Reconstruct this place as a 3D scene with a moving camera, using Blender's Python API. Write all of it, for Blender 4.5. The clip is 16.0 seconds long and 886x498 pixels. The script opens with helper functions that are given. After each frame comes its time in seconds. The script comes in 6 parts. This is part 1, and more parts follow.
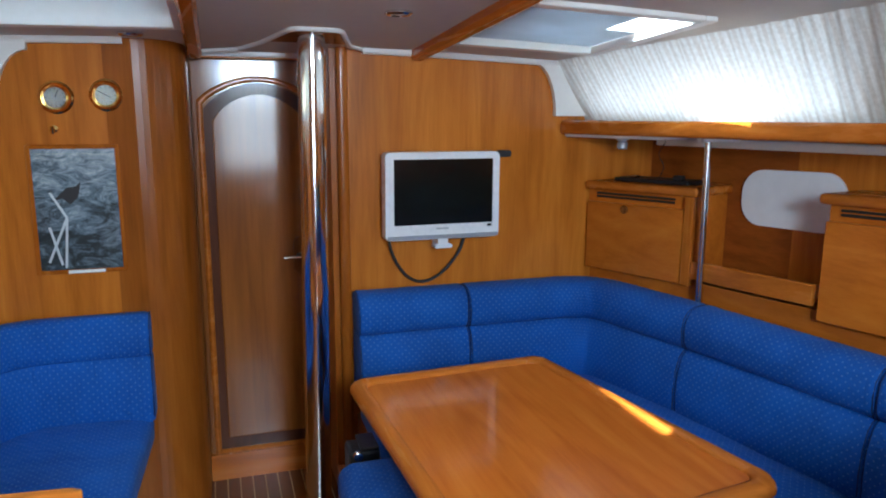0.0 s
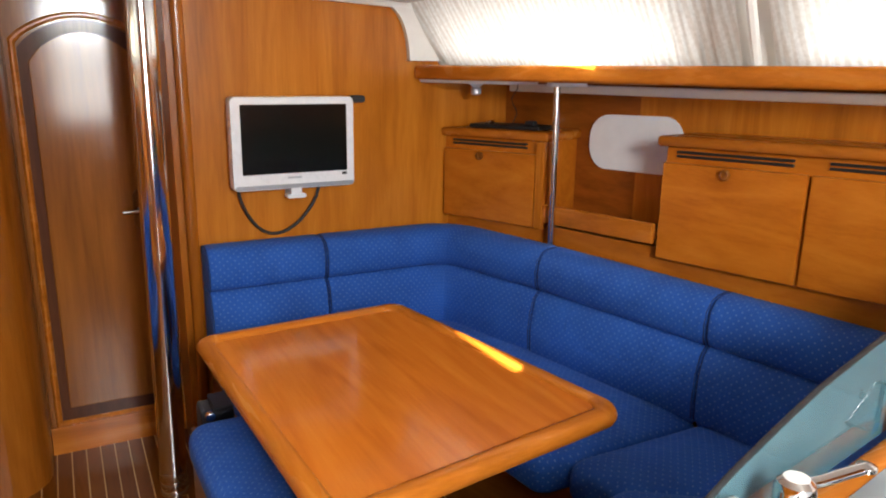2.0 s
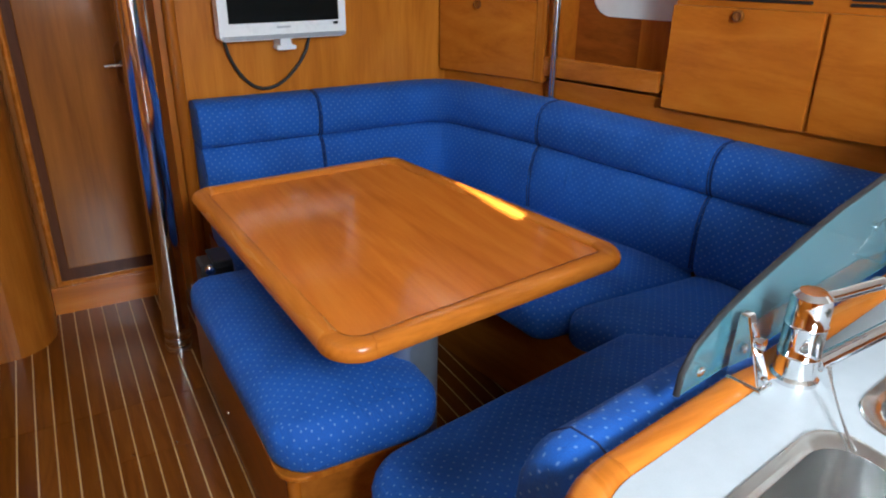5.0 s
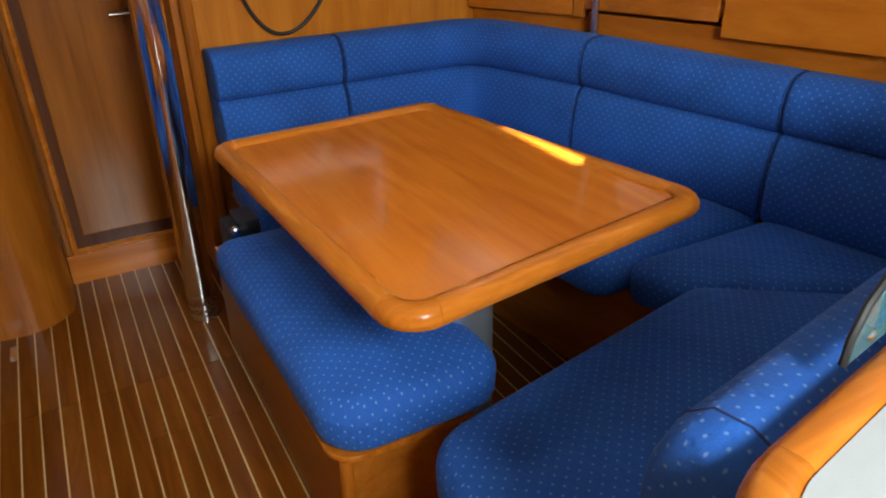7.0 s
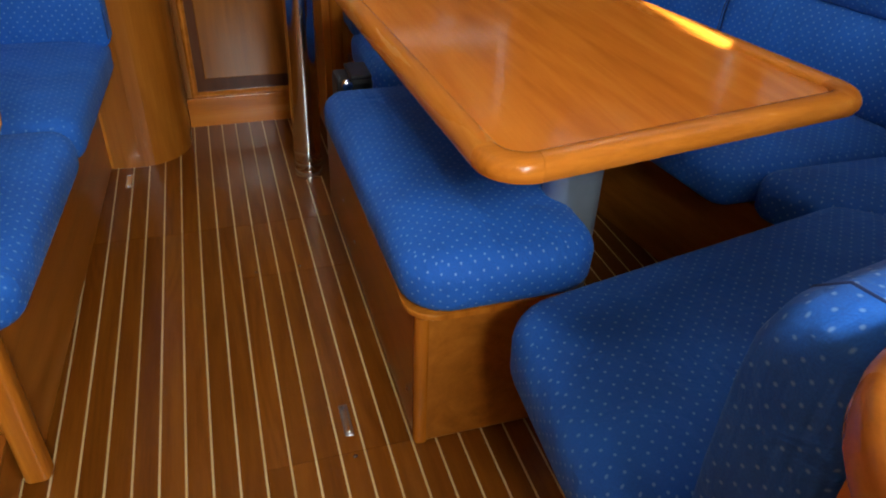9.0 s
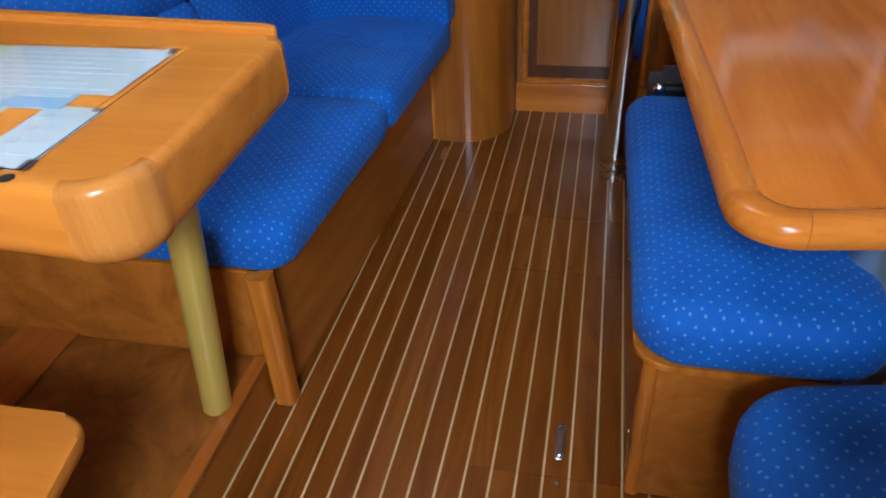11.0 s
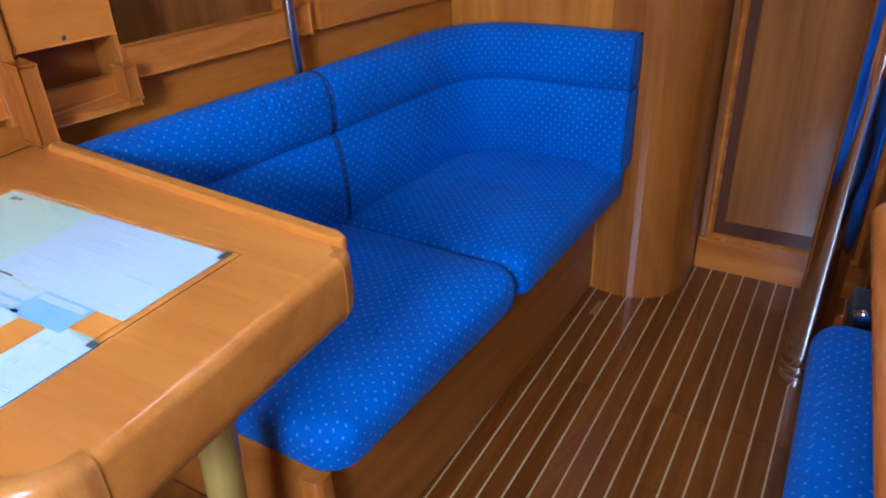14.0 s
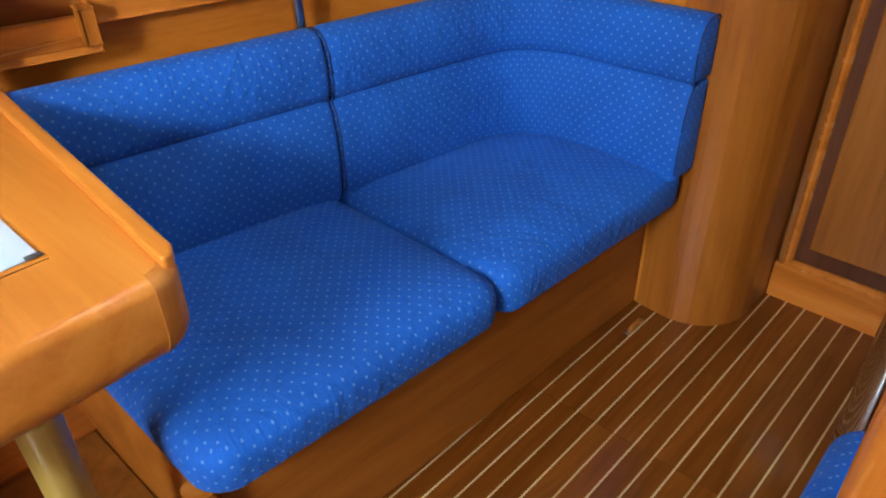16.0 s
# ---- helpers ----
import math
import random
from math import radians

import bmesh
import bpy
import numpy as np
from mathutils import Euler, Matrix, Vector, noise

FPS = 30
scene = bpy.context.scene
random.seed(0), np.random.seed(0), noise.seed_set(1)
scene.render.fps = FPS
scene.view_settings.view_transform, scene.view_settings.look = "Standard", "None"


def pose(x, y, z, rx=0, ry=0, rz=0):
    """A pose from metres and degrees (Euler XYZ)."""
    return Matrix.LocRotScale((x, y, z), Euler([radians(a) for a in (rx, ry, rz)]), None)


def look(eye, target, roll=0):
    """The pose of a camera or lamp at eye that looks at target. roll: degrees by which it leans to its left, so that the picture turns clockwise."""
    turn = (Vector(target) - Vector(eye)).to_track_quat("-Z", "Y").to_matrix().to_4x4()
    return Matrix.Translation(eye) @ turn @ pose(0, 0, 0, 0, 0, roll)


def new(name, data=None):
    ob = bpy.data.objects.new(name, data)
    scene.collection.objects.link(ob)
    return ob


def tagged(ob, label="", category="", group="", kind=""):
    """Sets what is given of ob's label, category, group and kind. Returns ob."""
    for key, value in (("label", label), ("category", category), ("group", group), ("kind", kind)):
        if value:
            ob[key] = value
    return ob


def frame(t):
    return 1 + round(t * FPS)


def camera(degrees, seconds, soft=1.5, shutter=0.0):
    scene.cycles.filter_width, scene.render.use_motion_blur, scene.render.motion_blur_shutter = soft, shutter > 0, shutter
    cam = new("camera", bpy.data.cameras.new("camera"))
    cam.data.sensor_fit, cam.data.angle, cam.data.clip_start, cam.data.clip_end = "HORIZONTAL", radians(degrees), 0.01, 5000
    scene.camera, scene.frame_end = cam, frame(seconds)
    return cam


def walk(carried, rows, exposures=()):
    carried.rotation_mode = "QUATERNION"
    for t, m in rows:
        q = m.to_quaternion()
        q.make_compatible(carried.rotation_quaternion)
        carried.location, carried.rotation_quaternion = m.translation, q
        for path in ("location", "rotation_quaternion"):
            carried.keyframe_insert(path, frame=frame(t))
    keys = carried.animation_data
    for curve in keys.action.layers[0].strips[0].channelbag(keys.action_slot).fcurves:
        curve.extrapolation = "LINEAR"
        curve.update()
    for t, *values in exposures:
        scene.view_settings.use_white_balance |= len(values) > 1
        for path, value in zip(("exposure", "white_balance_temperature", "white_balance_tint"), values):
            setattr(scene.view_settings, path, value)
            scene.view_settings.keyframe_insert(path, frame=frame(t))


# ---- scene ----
cam = camera(63.2, 16.0, 2.0)
PATH = [
    (0, (-0.057, 0.011, 1.527), (0.536, 1.884, 1.15), 0.3),
    (0.5, (-0.034, 0.023, 1.506), (0.652, 1.857, 1.099), 0.7),
    (1, (-0.022, 0.035, 1.505), (0.764, 1.821, 1.067), 0.6),
    (1.5, (-0.007, 0.03, 1.5), (0.855, 1.779, 1.055), 0.8),
    (2, (0.007, 0.028, 1.492), (0.92, 1.738, 0.998), 0.9),
    (2.5, (0.006, 0.028, 1.486), (0.956, 1.699, 0.933), 1.0),
    (3, (0.008, 0.026, 1.474), (0.963, 1.674, 0.863), 0.9),
    (3.5, (0.011, 0.024, 1.46), (0.959, 1.652, 0.788), 1.0),
    (4, (0.0, 0.025, 1.447), (0.921, 1.649, 0.73), 1.0),
    (4.2, (-0.006, 0.026, 1.441), (0.9, 1.647, 0.698), 1.3),
    (6.3, (-0.008, 0.164, 1.362), (0.88, 1.742, 0.512), -1.0),
    (6.5, (-0.016, 0.185, 1.364), (0.877, 1.759, 0.512), -1.0),
    (7, (-0.016, 0.233, 1.325), (0.819, 1.8, 0.404), -1.4),
    (7.5, (0.0, 0.256, 1.284), (0.745, 1.824, 0.291), -0.5),
    (8, (-0.007, 0.259, 1.241), (0.665, 1.803, 0.163), 1.4),
    (8.2, (-0.017, 0.246, 1.231), (0.665, 1.771, 0.132), 2.5),
    (10.3, (0.12, 0.278, 1.179), (0.058, 1.908, 0.022), -1.6),
    (10.5, (0.142, 0.296, 1.179), (-0.013, 1.92, 0.021), -2.2),
    (11, (0.175, 0.332, 1.193), (-0.209, 1.922, 0.042), -3.2),
    (11.5, (0.202, 0.352, 1.222), (-0.338, 1.929, 0.116), -3.5),
    (12, (0.196, 0.383, 1.248), (-0.447, 1.941, 0.171), -3.3),
    (12.5, (0.196, 0.41, 1.275), (-0.516, 1.983, 0.264), -3.4),
    (13, (0.191, 0.465, 1.29), (-0.518, 2.054, 0.303), -3.6),
    (13.5, (0.192, 0.553, 1.294), (-0.521, 2.141, 0.309), -3.1),
    (14, (0.219, 0.713, 1.292), (-0.68, 2.203, 0.307), -2.6),
    (14.5, (0.24, 0.856, 1.286), (-0.744, 2.269, 0.27), -3.0),
    (15, (0.199, 0.943, 1.293), (-0.718, 2.39, 0.26), -3.0),
    (15.5, (0.242, 1.022, 1.285), (-0.784, 2.369, 0.22), -2.8),
    (16, (0.336, 1.092, 1.269), (-0.814, 2.305, 0.172), -1.1),
]
# seconds, stops, kelvin, tint of the picture
EXPOSURES = [(0.0, 2.15, 5200, 0), (1.5, 2.5, 6300, 8), (3.0, 2.6, 6900, 8), (4.0, 2.5, 5300, 2), (6.5, 2.45, 6500, 0), (8.0, 2.4, 6400, -5),
             (10.5, 2.42, 5400, -3), (11.5, 2.6, 4800, -4), (12.5, 2.7, 4500, 4), (13.5, 2.55, 4450, 5), (14.5, 2.6, 4400, 4), (15.0, 2.6, 5100, 4), (16.0, 2.95, 5500, 1)]
walk(cam, [(t, look(eye, target, roll)) for t, eye, target, roll in PATH], EXPOSURES)

import mathutils

# ---- light ----
SUN_RUN = 1.065                     # metres to starboard per metre of fall
world = bpy.data.worlds.new("sky")
scene.world = world
world.use_nodes = True
wn = world.node_tree
bg = wn.nodes["Background"]
sky = wn.nodes.new("ShaderNodeTexSky")
sky.sky_type = "NISHITA"
sky.sun_disc = False
sky.sun_elevation = math.atan(1 / SUN_RUN)
sky.sun_rotation = radians(270)
wn.links.new(sky.outputs[0], bg.inputs[0])
bg.inputs[1].default_value = 0.05

sun = new("sun", bpy.data.lights.new("sun", "SUN"))
sun.data.energy, sun.data.angle, sun.data.color = 5.0, radians(0.6), (1.0, 0.95, 0.86)
sun.matrix_world = look((-5 * SUN_RUN, 0, 5), (0, 0, 0))


def area(name, eye, target, w, h, power, colour):
    lamp = bpy.data.lights.new(name, "AREA")
    lamp.shape, lamp.size, lamp.size_y, lamp.energy, lamp.color = "RECTANGLE", w, h, power, colour
    ob = new(name, lamp)
    ob.matrix_world = look(eye, target)
    return ob


DAY = (0.96, 0.98, 1.0)
area("companionway_daylight", (0.33, -1.22, 1.44), (0.33, 1.6, 1.30), 0.60, 0.90, 4.5, DAY)
area("companionway_slide_daylight", (0.33, -0.86, 1.955), (0.10, 2.2, 0.85), 0.60, 0.46, 13.5, DAY)
area("port_hatch_daylight", (-0.43, 1.89, 1.975), (-0.43, 1.89, 0), 0.50, 0.92, 11.0, DAY)
area("starboard_hatch_daylight", (0.99, 2.1, 2.0), (0.99, 2.1, 0), 0.45, 0.55, 2.4, DAY)
area("starboard_window_daylight", (1.635, 2.160, 1.635), (1.148, 2.049, 1.635), 1.02, 0.24, 0.7, (0.93, 0.97, 1.0))
area("starboard_aft_window_daylight", (1.964, 0.717, 1.635), (1.477, 0.606, 1.635), 1.22, 0.24, 0.9, (0.93, 0.97, 1.0))


# ---- materials ----
def mat(name):
    m = bpy.data.materials.new(name)
    m.use_nodes = True
    nt = m.node_tree
    return m, nt, nt.nodes["Principled BSDF"]


def node(nt, kind, **kw):
    n = nt.nodes.new(kind)
    for k, v in kw.items():
        if k in ("operation", "blend_type", "data_type", "noise_dimensions", "wave_type", "bands_direction", "wave_profile", "feature"):
            if k == "operation":
                n.operation = v
            elif k == "blend_type":
                n.blend_type = v
            elif k == "data_type":
                n.data_type = v
            elif k == "wave_type":
                n.wave_type = v
            elif k == "bands_direction":
                n.bands_direction = v
            elif k == "wave_profile":
                n.wave_profile = v
            elif k == "feature":
                n.feature = v
        else:
            n.inputs[k].default_value = v
    return n


def ramp(nt, stops):
    r = nt.nodes.new("ShaderNodeValToRGB")
    e = r.color_ramp.elements
    while len(e) < len(stops):
        e.new(0.5)
    for el, (p, c) in zip(e, stops):
        el.position, el.color = p, (*c, 1)
    return r


def bumped(nt, b, height, strength, distance):
    bm_ = node(nt, "ShaderNodeBump", Strength=strength, Distance=distance)
    nt.links.new(height, bm_.inputs["Height"])
    nt.links.new(bm_.outputs[0], b.inputs["Normal"])


def wood(name, dark, mid, light, grain="z", rough=0.3, coat=0.2, scale=1.0, vary=0.0, figure=0.5, gloss=None):
    """Varnished wood whose grain runs along the given axis."""
    m, nt, b = mat(name)
    L = nt.links
    tc = node(nt, "ShaderNodeTexCoord")
    stretch = {"x": (0.9, 14, 14), "y": (14, 0.9, 14), "z": (14, 14, 0.9)}[grain]
    mp = node(nt, "ShaderNodeMapping")
    mp.inputs["Scale"].default_value = [v * scale for v in stretch]
    info = node(nt, "ShaderNodeObjectInfo")
    shift = node(nt, "ShaderNodeVectorMath", operation="SCALE")
    L.new(info.outputs["Random"], shift.inputs["Scale"])
    shift.inputs[0].default_value = (7.0, 5.0, 9.0)
    add = node(nt, "ShaderNodeVectorMath", operation="ADD")
    L.new(tc.outputs["Object"], add.inputs[0])
    L.new(shift.outputs[0], add.inputs[1])
    L.new(add.outputs[0], mp.inputs[0])
    broad = node(nt, "ShaderNodeTexNoise", Scale=0.55, Detail=4.0, Roughness=0.55, Distortion=1.6)
    L.new(mp.outputs[0], broad.inputs["Vector"])
    fine = node(nt, "ShaderNodeTexNoise", Scale=9.0, Detail=5.0, Roughness=0.7)
    L.new(mp.outputs[0], fine.inputs["Vector"])
    across, along = 13.0 * scale, 1.5 * scale
    mp2 = node(nt, "ShaderNodeMapping")
    mp2.inputs["Scale"].default_value = {"x": (along, across, across), "y": (across, along, across), "z": (across, across, along)}[grain]
    L.new(add.outputs[0], mp2.inputs[0])
    swell = node(nt, "ShaderNodeTexNoise", Scale=0.5, Detail=1.2, Roughness=0.4, Distortion=0.3)
    L.new(mp2.outputs[0], swell.inputs["Vector"])
    phase = node(nt, "ShaderNodeMath", operation="MULTIPLY_ADD")
    phase.inputs[1].default_value, phase.inputs[2].default_value = 55.0, 0.0
    L.new(swell.outputs[0], phase.inputs[0])
    jitter = node(nt, "ShaderNodeMath", operation="MULTIPLY_ADD")
    jitter.inputs[1].default_value = 2.5
    L.new(fine.outputs[0], jitter.inputs[0])
    L.new(phase.outputs[0], jitter.inputs[2])
    wave_ = node(nt, "ShaderNodeMath", operation="SINE")
    L.new(jitter.outputs[0], wave_.inputs[0])
    rings = node(nt, "ShaderNodeMapRange")
    rings.inputs["From Min"].default_value, rings.inputs["From Max"].default_value = -1.0, 0.6
    rings.inputs["To Min"].default_value, rings.inputs["To Max"].default_value = 0.1, 0.72
    L.new(wave_.outputs[0], rings.inputs[0])
    mx = node(nt, "ShaderNodeMix", data_type="FLOAT")
    mx.inputs[0].default_value = 0.35 * figure
    L.new(broad.outputs[0], mx.inputs[2])
    L.new(rings.outputs[0], mx.inputs[3])
    mx2 = node(nt, "ShaderNodeMix", data_type="FLOAT")
    mx2.inputs[0].default_value = 0.28
    L.new(mx.outputs[0], mx2.inputs[2])
    L.new(fine.outputs[0], mx2.inputs[3])
    r = ramp(nt, [(0.32, dark), (0.5, mid), (0.68, light)])
    L.new(mx2.outputs[0], r.inputs[0])
    hsv = node(nt, "ShaderNodeHueSaturation")
    tone = node(nt, "ShaderNodeMapRange")
    tone.inputs["To Min"].default_value, tone.inputs["To Max"].default_value = 1 - vary, 1 + vary
    L.new(info.outputs["Random"], tone.inputs[0])
    L.new(tone.outputs[0], hsv.inputs["Value"])
    L.new(r.outputs[0], hsv.inputs["Color"])
    L.new(hsv.outputs[0], b.inputs["Base Color"])
    rr = node(nt, "ShaderNodeMapRange")
    rr.inputs["To Min"].default_value, rr.inputs["To Max"].default_value = rough - 0.05, rough + 0.08
    L.new(broad.outputs[0], rr.inputs[0])
    L.new(rr.outputs[0], b.inputs["Roughness"])
    b.inputs["Specular IOR Level"].default_value = 0.12
    b.inputs["Coat Weight"].default_value = coat
    b.inputs["Coat Roughness"].default_value = gloss or rough * 0.55
    b.inputs["Coat IOR"].default_value = 1.6
    bumped(nt, b, fine.outputs[0], 0.12, 0.0015)
    return m


CHERRY = ((0.245, 0.0644, 0.0052), (0.377, 0.109, 0.0091), (0.469, 0.151, 0.0156))
PALE = ((0.32, 0.0885, 0.0065), (0.46, 0.134, 0.013), (0.55, 0.181, 0.0221))
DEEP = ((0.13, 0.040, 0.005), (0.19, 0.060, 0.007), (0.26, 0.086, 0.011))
M_BULK = wood("bulkhead_veneer", (0.33, 0.0966, 0.0066), (0.495, 0.155, 0.0116), (0.605, 0.212, 0.0198), grain="z", rough=0.34, coat=0.3, scale=1.0, figure=0.3)
M_PANEL_Z = wood("panel_upright_grain", *CHERRY, grain="z", rough=0.30, coat=0.5, vary=0.08)
M_PANEL_Y = wood("panel_level_grain", (0.36, 0.0941, 0.006), (0.47, 0.134, 0.01), (0.54, 0.171, 0.016), grain="y", rough=0.30, vary=0.08, scale=1.1, figure=0.35)
M_TRIM_Y = wood("trim_fore_aft", *PALE, grain="y", rough=0.25, vary=0.06, scale=1.4, figure=0.2)
M_TRIM_X = wood("trim_athwart", *PALE, grain="x", rough=0.25, vary=0.06, scale=1.4, figure=0.2)
M_TRIM_Z = wood("trim_upright", *CHERRY, grain="z", rough=0.25, vary=0.06, scale=1.4, figure=0.2)
M_TABLE = wood("table_veneer", (0.43, 0.104, 0.0095), (0.54, 0.145, 0.0145), (0.61, 0.186, 0.022), grain="y", rough=0.17, coat=0.5, scale=0.9, figure=0.6)
M_NAV = wood("nav_table_veneer", (0.469, 0.141, 0.0131), (0.581, 0.192, 0.0206), (0.653, 0.239, 0.0319), grain="x", rough=0.3, scale=0.8, figure=0.3)
M_NAVEDGE = wood("nav_table_corner", (0.38, 0.123, 0.0182), (0.49, 0.177, 0.0286), (0.56, 0.219, 0.0416), grain="z", rough=0.2, scale=1.5, figure=0.4)
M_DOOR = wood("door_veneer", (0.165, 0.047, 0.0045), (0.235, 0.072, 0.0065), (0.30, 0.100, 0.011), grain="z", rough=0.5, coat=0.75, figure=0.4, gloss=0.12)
# Dark plywood; on the niche back and plinth it also carries their shade.
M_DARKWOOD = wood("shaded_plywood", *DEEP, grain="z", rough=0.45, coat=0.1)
M_PLANK = wood("sole_plank", (0.1, 0.0246, 0.00156), (0.15, 0.0396, 0.00312), (0.19, 0.0556, 0.00468), grain="y", rough=0.3, coat=0.5, scale=1.3, vary=0.10, gloss=0.15)
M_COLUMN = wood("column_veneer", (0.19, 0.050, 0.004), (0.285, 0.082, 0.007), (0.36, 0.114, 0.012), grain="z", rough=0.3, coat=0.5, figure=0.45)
M_LINING = wood("hull_lining_veneer", (0.19, 0.046, 0.005), (0.28, 0.074, 0.008), (0.35, 0.100, 0.012), grain="y", rough=0.3, coat=0.3, figure=0.4)
M_HOLLY = wood("sole_inlay", (0.44, 0.26, 0.10), (0.56, 0.36, 0.16), (0.64, 0.43, 0.22), grain="y", rough=0.3, vary=0.06)


def plain(name, colour, rough=0.5, metal=0.0, coat=0.0, speckle=0.04, scale=40.0, bump=0.0):
    m, nt, b = mat(name)
    tc = node(nt, "ShaderNodeTexCoord")
    ns = node(nt, "ShaderNodeTexNoise", Scale=scale, Detail=4.0, Roughness=0.6)
    big = node(nt, "ShaderNodeTexNoise", Scale=scale * 0.08, Detail=2.0)
    nt.links.new(tc.outputs["Object"], ns.inputs["Vector"])
    nt.links.new(tc.outputs["Object"], big.inputs["Vector"])
    ad = node(nt, "ShaderNodeMix", data_type="FLOAT")
    ad.inputs[0].default_value = 0.5
    nt.links.new(ns.outputs[0], ad.inputs[2])
    nt.links.new(big.outputs[0], ad.inputs[3])
    lo = [max(0, c * (1 - 2 * speckle)) for c in colour]
    hi = [min(1, c * (1 + 2 * speckle)) for c in colour]
    r = ramp(nt, [(0.3, lo), (0.7, hi)])
    nt.links.new(ad.outputs[0], r.inputs[0])
    nt.links.new(r.outputs[0], b.inputs["Base Color"])
    rr = node(nt, "ShaderNodeMapRange")
    rr.inputs["To Min"].default_value, rr.inputs["To Max"].default_value = max(0.02, rough * 0.85), min(1, rough * 1.15)
    nt.links.new(ad.outputs[0], rr.inputs[0])
    nt.links.new(rr.outputs[0], b.inputs["Roughness"])
    b.inputs["Metallic"].default_value, b.inputs["Coat Weight"].default_value = metal, coat
    if bump:
        bumped(nt, b, ns.outputs[0], bump, 0.001)
    return m


M_LINER = plain("cream_headliner", (0.60, 0.56, 0.50), 0.75, speckle=0.02, scale=300, bump=0.25)
M_WHITE = plain("white_gelcoat", (0.80, 0.78, 0.74), 0.35, speckle=0.02)
M_TV = plain("white_plastic", (0.82, 0.83, 0.84), 0.28, speckle=0.01)
M_TVGREY = plain("silver_plastic", (0.45, 0.47, 0.5), 0.3, metal=0.5)
M_SCREEN = plain("dark_screen", (0.006, 0.007, 0.006), 0.16, speckle=0.1)
M_BLACK = plain("black_rubber", (0.012, 0.012, 0.013), 0.5)
M_CHROME = plain("polished_steel", (0.78, 0.78, 0.78), 0.07, metal=1.0, speckle=0.02, scale=15)
M_STEEL = plain("brushed_steel", (0.62, 0.62, 0.61), 0.2, metal=1.0, speckle=0.05, scale=60)
M_POST = plain("post_steel", (0.74, 0.74, 0.74), 0.12, metal=1.0, speckle=0.03, scale=15)
M_BRONZE = plain("dark_bronze", (0.10, 0.075, 0.05), 0.3, metal=0.9)
M_ALU = plain("anodised_aluminium", (0.42, 0.45, 0.5), 0.35, metal=0.8)
M_BRASS = plain("polished_brass", (0.75, 0.46, 0.13), 0.16, metal=1.0)
M_DIAL = plain("dial_face", (0.80, 0.79, 0.75), 0.5, speckle=0.01)
M_COUNTER = plain("pale_laminate", (0.38, 0.40, 0.42), 0.4, speckle=0.03, scale=500)
M_PAPER = plain("paper", (0.43, 0.455, 0.48), 0.45, speckle=0.02, scale=60)
M_CHART = plain("chart_paper", (0.42, 0.47, 0.34), 0.45, speckle=0.03, scale=30)
M_INKBLUE = plain("pale_blue_print", (0.24, 0.36, 0.50), 0.5)
M_INKGREY = plain("grey_print", (0.385, 0.41, 0.44), 0.5)
M_INK = plain("black_print", (0.03, 0.03, 0.03), 0.5)
M_BRASSLEG = plain("gold_anodised_leg", (0.42, 0.27, 0.05), 0.36, metal=0.15, coat=0.3, speckle=0.004)
M_RED = plain("red_plastic", (0.45, 0.02, 0.012), 0.4)
M_PORT = plain("white_port_cover", (0.80, 0.81, 0.82), 0.55, speckle=0.03, scale=20, bump=0.2)
M_GREYPAINT = plain("grey_painted_shadow_strip", (0.38, 0.36, 0.33), 0.5)


